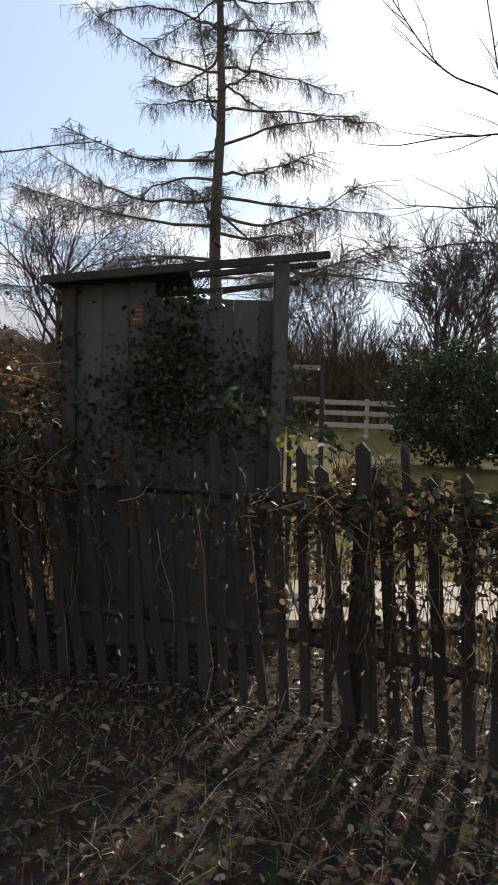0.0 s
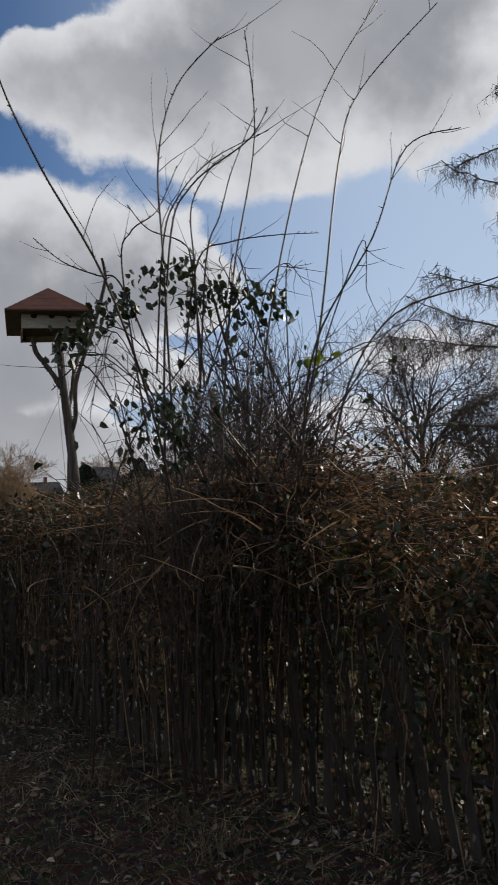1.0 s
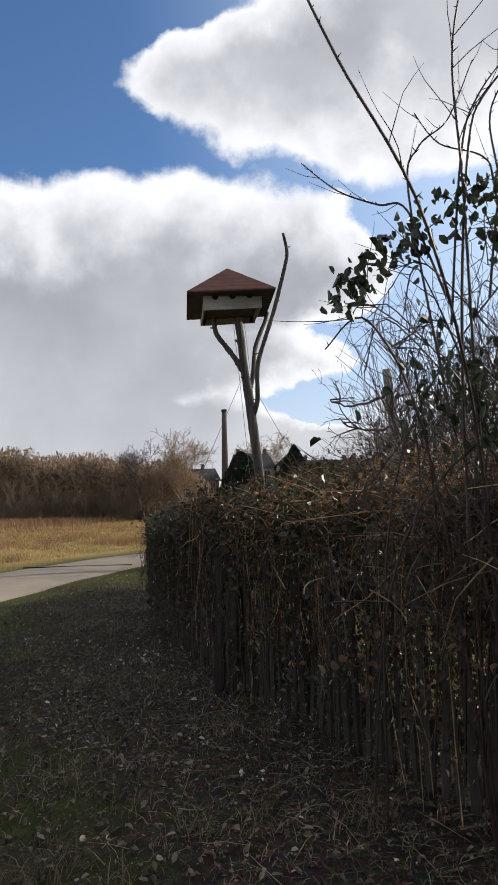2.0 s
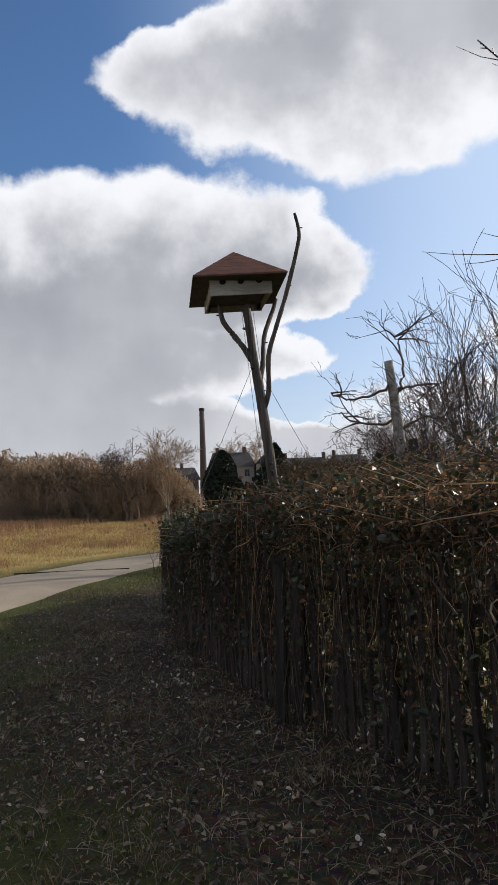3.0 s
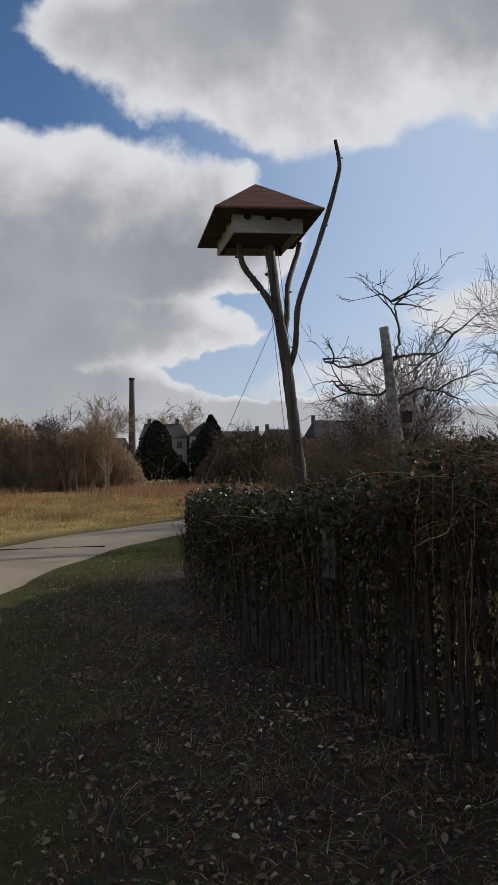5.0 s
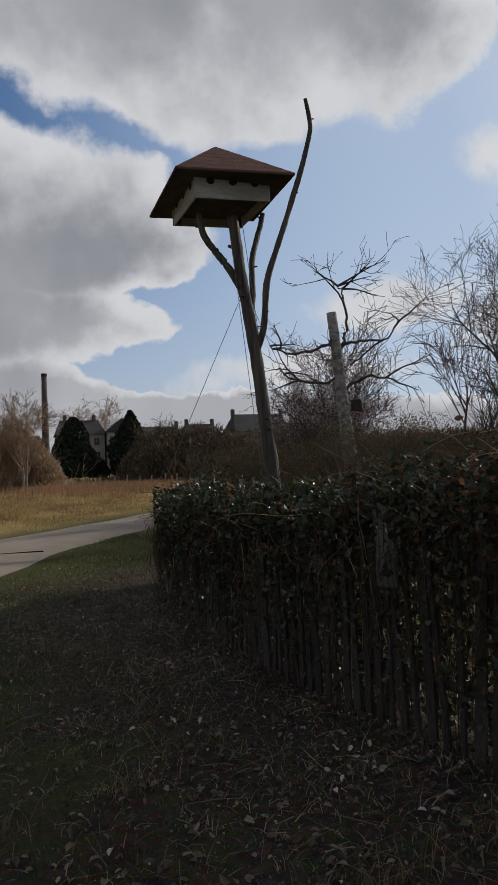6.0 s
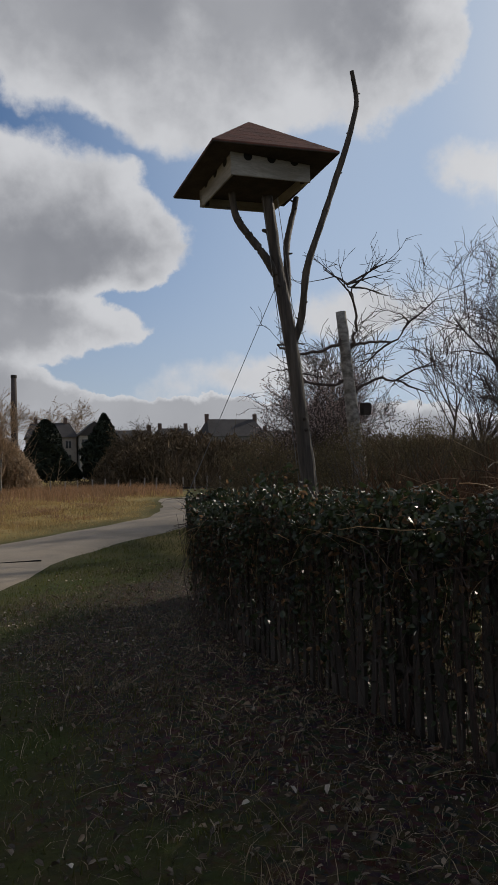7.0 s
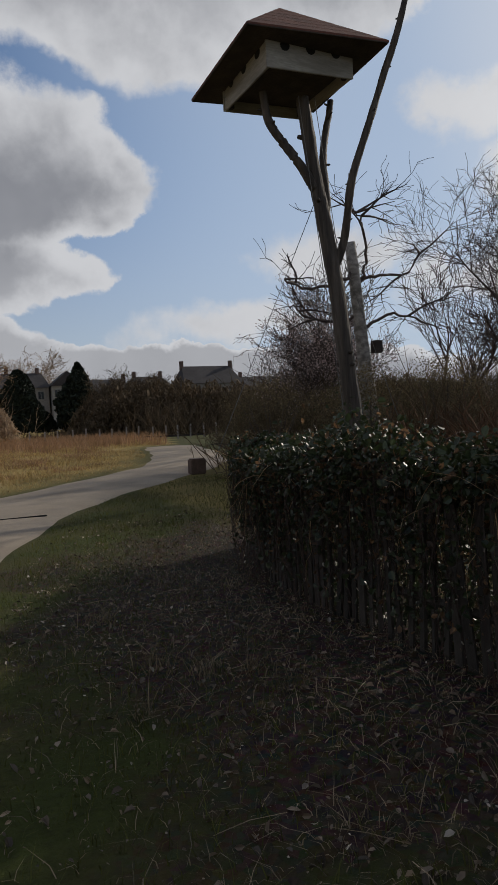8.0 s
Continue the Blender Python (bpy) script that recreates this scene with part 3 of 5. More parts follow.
def larch(x, y, h, seed):
    rng = random.Random(seed)
    t = thing("larch", (x, y, 0), "tall larch with bare sweeping limbs and hanging twigs", "tree")
    trunk = Acc()
    pts = [Vector((0.04 * math.sin(i), 0.05 * math.cos(i * 1.3), h * i / 14)) for i in range(15)]
    trunk.tube(pts, [0.21 * (1 - i / 14.6) ** 0.8 + 0.012 for i in range(15)], 10)
    part("trunk", trunk.mesh("trunk", M_BARK, True), t, "straight tapering trunk")
    z = 3.4
    an = 0.35
    while z < h - 0.4:
        limbs, twigs = Acc(), Acc()
        u = (z - 2.6) / (h - 2.6)
        an += 2.4 + rng.uniform(-0.5, 0.5)
        ln = (7.4 * (1 - u) ** 0.95 + 0.4) * rng.choice((0.6, 0.9, 1.0, 1.1)) * rng.uniform(0.9, 1.0)
        d = Vector((math.cos(an), math.sin(an), 0))
        n = 10
        q = []
        rise, belly = rng.uniform(-0.2, 0.26), rng.uniform(-0.1, 0.11)
        for i in range(n + 1):
            s = i / n
            q.append(Vector((0, 0, z)) + d * (ln * s) + Vector((rng.gauss(0, 0.05), rng.gauss(0, 0.05), ln * (belly * math.sin(math.pi * s) + rise * s * s) + rng.gauss(0, 0.03))))
        limbs.tube(q, [max(0.062 * (1 - u * 0.6) * (1 - i / n) ** 0.8, 0.014) for i in range(n + 1)], 5)
        for i in range(int(12 + ln * 13)):          # side twigs, then hanging strings
            s = rng.uniform(0.2, 1.0) ** 0.8
            k = min(int(s * n), n - 1)
            at = q[k].lerp(q[k + 1], s * n - k)
            sd = (d * 0.5 + Vector((-d.y, d.x, 0)) * rng.choice((-1, 1)) * rng.uniform(0.3, 1.0) + Vector((0, 0, rng.uniform(-0.4, 0.35)))).normalized()
            sl = rng.uniform(0.2, 1.0) * (0.35 + ln * 0.13)
            e = [at, at + sd * sl * 0.5 + Vector((rng.gauss(0, 0.04), rng.gauss(0, 0.04), -0.03)), at + sd * sl + Vector((0, 0, -0.14 * sl))]
            twigs.tube(e, [0.008, 0.006, 0.004], 3)
            for j in range(6):
                f = rng.uniform(0.15, 1.0)
                b = e[0].lerp(e[1], f * 2) if f < 0.5 else e[1].lerp(e[2], f * 2 - 1)
                hl = rng.uniform(0.06, 0.5) ** 1.2
                c = b + Vector((rng.gauss(0, 0.08), rng.gauss(0, 0.08), -hl))
                twigs.tube([b, b.lerp(c, 0.5) + Vector((rng.gauss(0, 0.03), rng.gauss(0, 0.03), 0)), c], [0.004, 0.005, 0.003], 3)
        g = part("limb", limbs.mesh("limb", M_BARK), t, "sweeping bare limb")
        tagged(part("twig_spray", twigs.mesh("twig_spray", M_LARCH), g, "fine hanging twigs"), kind="stuff")
        z += rng.uniform(0.14, 0.40) * (1.2 - 0.5 * u)


def pollard(x, y):
    """Cut-off birch trunk with new crooked limbs and a nest box."""
    t = thing("pollarded_birch", (x, y, 0), "cut-off birch trunk with crooked regrown limbs", "tree")
    rng = random.Random(4)
    a = Acc()
    a.tube([Vector(p) for p in ((0.42, 0, -0.1), (0.3, 0, 1.6), (0.15, 0, 3.0), (0.02, 0, 4.4), (-0.06, 0, 5.22))], [0.19, 0.17, 0.152, 0.128, 0.115], 14, 0.16)
    part("trunk", a.mesh("trunk", M_BIRCH, True), t, "pale sawn-off birch trunk")
    for pts in (((0.1, 0, 4.3), (0.28, 0, 4.7), (0.3, 0, 5.5), (0.2, 0.1, 5.9)), ((0.05, 0, 4.2), (0.6, 0.1, 4.55), (1.4, 0.2, 4.6), (1.9, 0.2, 5.1)), ((0.0, 0, 4.6), (-0.7, -0.1, 4.25), (-1.3, 0, 4.2), (-1.7, 0, 4.35)),
                ((0.1, 0, 3.5), (-0.7, 0.2, 3.5), (-1.5, 0.3, 3.9)), ((0.1, 0, 3.3), (0.9, -0.2, 3.6), (1.5, -0.2, 3.5))):
        ac, q = (Acc(), Acc()), spline(pts, 5)
        q = [p + Vector((rng.gauss(0, 0.035), rng.gauss(0, 0.035), rng.gauss(0, 0.035))) if 0 < i else p for i, p in enumerate(q)]
        ac[0].tube(q, [0.046 - 0.028 * i / (len(q) - 1) for i in range(len(q))], 6)
        up = pts[-1][2] > 5.4
        for k in range(6 if up else 3):
            s = rng.randrange(len(q) // (2 if not up else 1) if not up else int(len(q) * 0.6), len(q))
            d = Vector((rng.gauss(0, 1), rng.gauss(0, 0.6), rng.uniform(0.0, 0.8) if up else rng.gauss(0.2, 0.6))).normalized()
            grow(ac, rng, q[s], d, rng.uniform(0.7, 1.5), 0.03, 1, 3, 0.65, 0.03 if up else -0.02, 0.006, kids=(4, 3, 3, 3))
        g = part("limb", ac[0].mesh("limb", M_TWIG), t, "crooked regrown limb")
        tagged(part("twig_spray", ac[1].mesh("twig_spray", M_TWIG), g), kind="stuff")
    part("nest_box", box_mesh("nest_box", 0.2, 0.2, 0.28, M_DARKWOOD, 0.01, (0.5, -0.05, 2.9)), t, "small dark nest box")


larch(13.4, 15.9, 16.8, 3)
pollard(3.93, 20.9)
bare_tree(13.3, 26.0, 9.6, 21, "large bare deciduous tree with a rounded crown", top=4, kids=(13, 7, 6, 4), spread=0.72, droop=0.035, r=0.2, twig=0.0065, buds=1500)
bare_tree(5.5, 25.5, 4.5, 22, "small multi-stemmed tree with pale opening buds", M_TWIG, M_TWIG, 4, (8, 6, 5, 4), 0.55, 0.03, 0.06, 0.0052, 5, 13000)
for i, (x, y, h) in enumerate(((8.6, 75, 4.8), (9.9, 74, 5.4), (12.0, 72, 5.4), (14.4, 76, 5.2))):
    bare_tree(x, y, h, 80 + i, "round brown leafless bush before the houses", M_BUSH, M_BUSH, 4, (8, 6, 5, 3), 0.62, 0.03, 0.06, 0.014, 5, 0, "bare_bush", "bare bushes before the houses", "bush")
for i, (x, y, h) in enumerate(((9.5, 33, 7.5), (13, 38, 8.5), (18, 36, 8), (22, 33, 9), (14.5, 45, 7.5), (28, 40, 10), (25, 24, 8), (31, 26, 10), (29, 18, 9), (33, 12, 9), (22, 13.5, 6.5), (20.5, 29, 7), (38, 20, 11), (24, 8, 7))):
    bare_tree(x, y, h, 40 + i, "leafless tree in the gardens", twigs=M_TWIG if i % 3 else M_PALE, top=4 if y < 30 else 3, kids=(7, 5, 5, 3), spread=0.6, droop=0.07, twig=0.014, stems=1 + i % 3)
bare_tree(-3.75, 58, 6.0, 71, "slender pale birch at the meadow's edge", M_BIRCH, M_FAR, 4, (10, 6, 5, 3), 0.5, 0.05, 0.13, 0.012, 2)
bare_tree(11.2, 186, 19, 73, "far leafless tree behind the houses", M_FAR, M_FAR, 4, (10, 7, 5, 3), 0.75, 0.03, 0.3, 0.04)
bare_tree(-7.1, 58, 6.4, 72, "dark gnarled bare tree at the meadow's edge", M_TWIG, M_TWIG, 4, (8, 6, 5, 3), 0.75, 0.03, 0.13, 0.012)


bare_tree(1.5, 9.0, 3.3, 91, "tall upright bare shrub behind the fence", M_TWIG, M_TWIG, 3, (8, 5, 4, 3), 0.30, 0.11, 0.016, 0.0026, 9, 0, "bare_shrub", "", "shrub")


def sapling():
    r = random.Random(93)
    base = Vector((4.75, 1.8, 0))
    t = thing("bare_sapling", base, "bare sapling with thin arching twigs by the garden path", "tree")
    tr = Acc()
    tr.tube([Vector(p) for p in ((0, 0, -0.1), (-0.03, 0.03, 1.2), (0.02, 0.02, 2.4), (0.0, 0.06, 3.6))], [0.035, 0.028, 0.02, 0.008], 7)
    part("trunk", tr.mesh("trunk", M_TWIG, True), t)
    for c in (((4.73, 1.83, 2.2), (4.3, 2.15, 3.15), (3.85, 2.45, 3.38), (3.6, 2.66, 3.75)), ((4.75, 1.83, 2.0), (4.4, 2.1, 2.95), (4.1, 2.4, 3.04), (3.85, 2.75, 3.0)),
              ((4.75, 1.83, 1.8), (4.4, 2.2, 2.55), (4.15, 2.5, 2.62), (3.95, 2.75, 2.64)), ((4.75, 1.83, 2.4), (4.25, 2.2, 3.2), (4.1, 2.3, 3.7), (4.0, 2.35, 4.2)), ((4.75, 1.83, 1.5), (4.45, 2.15, 2.3), (4.2, 2.5, 2.4), (4.0, 2.8, 2.3))):
        q = spline([Vector(p) - base for p in c], 6)
        a = Acc()
        a.tube(q, [0.008 * (1 - 0.8 * i / len(q)) + 0.001 for i in range(len(q))], 4)
        for i in range(6, len(q)):
            if r.random() < 0.6:
                v = ((q[i] - q[i - 1]).normalized() + Vector((r.gauss(0, 0.6), r.gauss(0, 0.6), r.gauss(0.1, 0.5)))).normalized()
                e = [q[i]]
                for k in range(4):
                    v = (v + Vector((r.gauss(0, 0.15), r.gauss(0, 0.15), 0.05))).normalized()
                    e.append(e[-1] + v * r.uniform(0.05, 0.14))
                a.tube(e, [0.003, 0.0026, 0.0022, 0.0016, 0.001], 3)
        part("branch", a.mesh("branch", M_TWIG), t, "thin arching branch")


sapling()


# ---- brush ----
def brush(name, spots, seed, material, label, twig, per, kind="stuff", spread=0.35):
    """Bare thicket: many upright, forking wands."""
    rng = random.Random(seed)
    a = Acc()
    for x, y, h, w2 in spots:
        for s in range(per):
            p = Vector((x + rng.gauss(0, w2), y + rng.gauss(0, w2), -0.05))
            d = Vector((rng.gauss(0, spread), rng.gauss(0, spread), 1)).normalized()
            hh = h * rng.uniform(0.55, 1.05)
            q = [p]
            v = d
            for i in range(4):
                v = (v + Vector((rng.gauss(0, 0.12), rng.gauss(0, 0.12), 0))).normalized()
                q.append(q[-1] + v * hh / 4)
            a.tube(q, [twig * 1.6, twig * 1.4, twig * 1.1, twig * 0.8, twig * 0.4], 3)
            for k in range(6):
                i = rng.randrange(1, 4)
                b = q[i].lerp(q[i + 1], rng.random())
                e = (v + Vector((rng.gauss(0, 0.5), rng.gauss(0, 0.5), rng.uniform(-0.3, 0.3)))).normalized()
                ln = hh * rng.uniform(0.12, 0.4)
                c = b + e * ln
                a.tube([b, b.lerp(c, 0.5) + Vector((0, 0, 0.03 * ln)), c], [twig * 0.8, twig * 0.65, twig * 0.35], 3)
    return tagged(new(name, a.mesh(name, material)), label, "brush", kind=kind)


rs = random.Random(9)
brush("thicket", [(rs.uniform(-34, -4.0), rs.uniform(60, 74), rs.uniform(3.0, 5.2), 1.6) for i in range(70)], 1, M_FAR, "brown leafless thicket behind the meadow", 0.013, 56, spread=0.45)


def twig_haze(name, n, x0, x1, y0, y1, top, seed, material, label):
    """Fine upright twigs that fill a far thicket; top(x): its height."""
    rng = np.random.default_rng(seed)
    x, y = rng.uniform(x0, x1, n), rng.uniform(y0, y1, n)
    keep = rng.random(n) < 1.4 * top(x) / top(x).max() - 0.25
    x, y = x[keep], y[keep]
    n = len(x)
    lump = 0.86 + 0.10 * np.sin(x * 0.9 + y * 0.6) + 0.08 * np.sin(x * 2.3 - y)
    z = rng.beta(1.9, 1.5, n) * top(x) * lump * 1.08
    tagged(new(name, leaf_mesh(name, np.stack([x, y, z], 1), rng.uniform(0.2, 0.65, n), material, rng, ratio=0.055, along=(0, 0, 0.55))), label, "brush", kind="stuff")


twig_haze("thicket_twigs", 160000, -40, -0.6, 60, 72, lambda x: np.interp(x, [-40, -20, -10, -5, -3.4, -2, -1.2, -0.6], [6.6, 6.2, 5.4, 4.8, 4.2, 3.2, 2.0, 0.8]), 41, M_FAR, "fine brown twigs of the thicket behind the meadow")
twig_haze("hedgerow_twigs", 90000, 0, 48, 66, 80, lambda x: np.interp(x, [0, 4.8, 6.2, 7.8, 13, 20, 48], [0.8, 1.0, 3.4, 4.6, 4.9, 4.4, 4.5]), 42, M_BUSH, "fine dark twigs of the hedgerow before the houses")
brush("far_hedgerow", [(x, rs.uniform(62, 84), rs.uniform(2.2, 4.2) * (0.3 if x < 10 else 0.9), 1.5) for x in [rs.uniform(0, 46) for i in range(70)]], 2, M_BUSH, "dark leafless hedgerow before the houses", 0.03, 30, spread=0.55)
brush("garden_brush", [(rs.uniform(2.4, 14), rs.uniform(18, 27), rs.uniform(1.4, 2.8), 0.5) for i in range(60)], 3, M_BUSH, "dense brown garden brush behind the fence", 0.009, 44, spread=0.6)
brush("rusty_shrub", [(rs.uniform(1.6, 6.5), rs.uniform(13.5, 17), rs.uniform(1.25, 1.85), 0.35) for i in range(20)], 4, M_RUST, "rust-coloured withered shrubs in the garden", 0.008, 50, spread=0.6)
brush("garden_edge_brush", [(rs.uniform(15, 34), rs.uniform(9, 30), rs.uniform(2.2, 4.4), 1.0) for i in range(60)], 5, M_BUSH, "grey-brown leafless brush around the gardens", 0.014, 44, spread=0.5)
brush("inner_brush", [(rs.uniform(1.9, 7), rs.uniform(4.8, 12), rs.uniform(0.6, 1.2), 0.4) for i in range(14)], 6, M_BUSH, "low brown brush inside the garden", 0.008, 30)


# ---- far conifers, houses, chimney ----
def conifer(x, y, h, wid, seed, label, cypress=False):
    rng = np.random.default_rng(seed)
    t = thing("conifer", (x, y, 0), label, "tree", "dark conifers")
    tr = Acc()
    tr.tube([Vector((0, 0, -0.1)), Vector((0, 0, h * 0.5)), Vector((0, 0, h * 0.97))], [0.25, 0.16, 0.03], 8)
    part("trunk", tr.mesh("trunk", M_BARK), t)
    n = 9000
    u = rng.random(n) ** 0.9
    an = rng.uniform(0, 2 * math.pi, n)
    prof = np.interp(u, [0, 0.12, 0.35, 0.7, 0.9, 1], [0.8, 0.98, 1.0, 0.66, 0.38, 0.08]) if cypress else np.interp(u, [0, 0.1, 0.45, 0.62, 0.8, 1], [0.7, 1.0, 0.92, 0.62, 0.36, 0.03]) * (0.78 + 0.22 * np.abs(np.sin(u * 26 + an)))
    rr = wid * prof * (1 - 0.55 * rng.random(n) ** 2) * (1 + 0.12 * np.sin(an * 3 + u * 9))
    pos = np.stack([rr * np.cos(an), rr * np.sin(an), 0.35 + u * (h - 0.35)], 1)
    part("foliage", leaf_mesh("foliage", pos, rng.uniform(0.35, 0.85, n), M_SPRUCE, rng), t, "dark green needles")


conifer(2.8, 117, 9.6, 3.3, 1, "dark rounded cypress before the houses", True)
conifer(11.7, 117, 10.6, 3.9, 2, "dark pointed spruce before the houses")
conifer(6.6, 119, 3.2, 1.6, 3, "dark rounded cypress before the houses", True)


def window(parent, x, z, wd, ht):
    o = part("window", box_mesh("window", wd + 0.2, 0.10, ht + 0.2, M_PLASTER, 0.02), parent)
    o.location = (x, -0.05, z)
    p = part("pane", box_mesh("pane", wd, 0.06, ht, M_PANE, 0.01), o)
    p.location = (0, -0.045, 0)
    b = part("glazing_bar", box_mesh("glazing_bar", 0.06, 0.05, ht, M_PLASTER_W, 0), o)
    b.location = (0, -0.085, 0)


def house(x, y, width, depth, wall, ridge, plaster, label, cols, rows, chimneys, gable=False):
    t = thing("house", (x, y, 0), label, "house", "row of houses")
    w1 = part("wall", box_mesh("wall", width, depth, wall, plaster, 0.02, (width / 2, depth / 2, wall / 2 - 0.05)), t, "plastered wall")
    a = Acc()
    o = 0.45
    if gable:
        a.v = [(-o, -o, wall - 0.1), (width + o, -o, wall - 0.1), (width + o, depth + o, wall - 0.1), (-o, depth + o, wall - 0.1), (width / 2, -o, ridge), (width / 2, depth + o, ridge)]
        a.f = [(0, 4, 5, 3), (1, 2, 5, 4), (0, 1, 4), (2, 3, 5), (3, 2, 1, 0)]
    else:
        a.v = [(-o, -o, wall - 0.1), (width + o, -o, wall - 0.1), (width + o, depth + o, wall - 0.1), (-o, depth + o, wall - 0.1), (0.9, depth / 2, ridge), (width - 0.9, depth / 2, ridge)]
        a.f = [(0, 1, 5, 4), (2, 3, 4, 5), (1, 2, 5), (3, 0, 4), (3, 2, 1, 0)]
    rf = part("roof", a.mesh("roof", M_SLATE), t, "dark pitched roof")
    for cxx in chimneys:
        part("chimney", box_mesh("chimney", 0.8, 0.8, 2.0, M_BRICK, 0.03, (cxx, depth / 2, ridge + 0.2)), rf, "brick chimney")
    for r in range(rows):
        for c in range(cols):
            window(w1, width * (c + 0.5) / cols, wall - 1.7 - 3.0 * r, 1.1, 1.5)


house(-16, 166, 15, 10, 6.8, 9.6, M_BRICK, "low brick house with a dark roof", 5, 2, (3, 11))
house(1.6, 160, 10.2, 11, 9.2, 12.6, M_PLASTER, "grey plastered house with a dark pitched roof", 3, 3, (2, 8.4))
house(12.2, 157, 6.2, 10, 9.4, 12.4, M_PLASTER_W, "narrow pale house with a gable to the meadow", 3, 3, (), True)
house(18.8, 161, 11.2, 10, 8.0, 10.9, M_PLASTER, "grey plastered terrace house", 4, 2, (1, 10.3))
house(30.6, 162, 8.6, 10, 8.4, 11.4, M_BRICK, "brick terrace house with a dark roof", 3, 2, (1.2, 7.5))
house(41.0, 156, 13.4, 11, 9.0, 13.2, M_PLASTER, "tall grey house with dormer roof and chimneys", 4, 3, (0.8, 12.8))
house(58, 168, 22, 11, 8.0, 11.2, M_PLASTER, "grey plastered terrace house", 6, 2, (3, 15))


def factory_chimney():
    t = thing("factory_chimney", (1.7, 305, 0), "tall tapering brick factory chimney in the distance", "chimney")
    a = Acc()
    a.tube([Vector((0, 0, z)) for z in (-0.2, 14, 28, 41.4)], [1.75, 1.5, 1.25, 1.05], 20)
    part("shaft", a.mesh("shaft", M_DARKBRICK, True), t, "tapering brick shaft")
    b = Acc()
    b.tube([Vector((0, 0, 40.8)), Vector((0, 0, 41.2)), Vector((0, 0, 42.0))], [1.12, 1.25, 1.2], 20)
    part("crown_ring", b.mesh("crown_ring", M_FELT, True), t)


factory_chimney()


# ---- meadow fence, block at the lane, dark strip across the lane ----
def meadow_fence():
    rng = random.Random(3)
    t = thing("post_fence", (0, 0, 0), "low row of pale wooden posts at the meadow's end", "fence")
    me = box_mesh("post", 0.10, 0.10, 1.0, M_PALE, 0.012)
    for i in range(15):
        o = part("post", me, t)
        o.location = (-0.5 + 0.9 * i + rng.uniform(-0.1, 0.1), 56 - 0.12 * i, 0.48 + rng.uniform(-0.05, 0.06))
        o.rotation_euler = (rng.uniform(-0.05, 0.05), rng.uniform(-0.05, 0.05), 0)
    part("rail", box_mesh("rail", 5.0, 0.09, 0.13, M_DARKWOOD, 0.01, (9.2, 54.75, 0.22)), t, "dark low rail")


meadow_fence()
tagged(new("wooden_block", box_mesh("wooden_block", 0.4, 0.36, 0.42, mat("old_block_wood", (0.15, 0.10, 0.075), (0.09, 0.062, 0.046), 6, 0.9, 0.5, 40, 0), 0.03)), "brown wooden block beside the lane", "block").location = (1.25, 24.7, 0.2)


tagged(new("lane_strip", box_mesh("lane_strip", 2.6, 0.016, 0.03, M_BLACK, 0.004)), "dark narrow strip across the lane", "drain").matrix_world = pose(-4.45, 18.75, 0.036, 0, 0, 3)


# ---- shed ----
def shed():
    L, R = Vector((1.84, 3.31, 0)), Vector((2.68, 2.60, 0))
    d = (R - L)
    wd = d.length
    rz = math.degrees(math.atan2(d.y, d.x))
    t = thing("shed", pose(L.x, L.y, 0, 0, 0, rz), "small grey wooden shed with a dark lean-to roof", "shed")
    n = 8
    rng = random.Random(6)
    for i in range(n):
        ht = 1.95 + 0.012 * i if i < 3 else 1.9
        b = part("board", box_mesh("board", wd / n - 0.0008, 0.022, ht, M_SHED, 0.003), t)
        b.location = (wd * (i + 0.5) / n, rng.uniform(-0.003, 0.003), ht / 2 - 0.01)
    part("side_wall", box_mesh("side_wall", 0.025, 0.9, 1.92, M_SHED, 0.003, (0.0, 0.47, 0.95)), t, "grey side boards")
    part("side_wall", box_mesh("side_wall", 0.025, 0.9, 1.92, M_SHED, 0.003, (wd, 0.47, 0.95)), t, "grey side boards")
    part("back_wall", box_mesh("back_wall", wd, 0.025, 1.92, M_SHED, 0.003, (wd / 2, 0.94, 0.95)), t, "grey back boards")
    part("corner_post", box_mesh("corner_post", 0.07, 0.07, 1.96, M_DARKWOOD, 0.006, (-0.03, -0.03, 0.95)), t, "dark corner post")
    part("corner_post", box_mesh("corner_post", 0.08, 0.07, 2.12, M_SHED, 0.006, (wd - 0.03, -0.05, 1.05)), t, "grey corner post")
    r = part("roof", box_mesh("roof", 0.74, 1.15, 0.035, M_FELT, 0.008), t, "dark felt on half of the lean-to roof")
    r.location, r.rotation_euler = (0.225, 0.42, 1.99), (0, -0.12, 0)
    for y in (0.2, 0.98):                      # bare battens beyond the felt
        k = part("batten", box_mesh("batten", 0.72, 0.045, 0.03, M_DARKWOOD, 0.004), t, "bare roof batten")
        k.location, k.rotation_euler = (0.93, y, 2.075), (0, -0.12, 0)
    s = part("fascia_board", box_mesh("fascia_board", wd + 0.36, 0.022, 0.04, M_DARKWOOD, 0.004), t)
    s.location, s.rotation_euler = (wd / 2 + 0.03, -0.168, 2.025), (0, -0.12, 0)
    g = part("sign", box_mesh("sign", 0.07, 0.006, 0.11, M_RED, 0.001, (0.32, -0.018, 1.79)), t, "small faded red sign")
    for z in (1.82, 1.795, 1.77):
        part("text_bar", box_mesh("text_bar", 0.045, 0.003, 0.008, M_WHITE, 0, (0.32, -0.0235, z)), g)


shed()


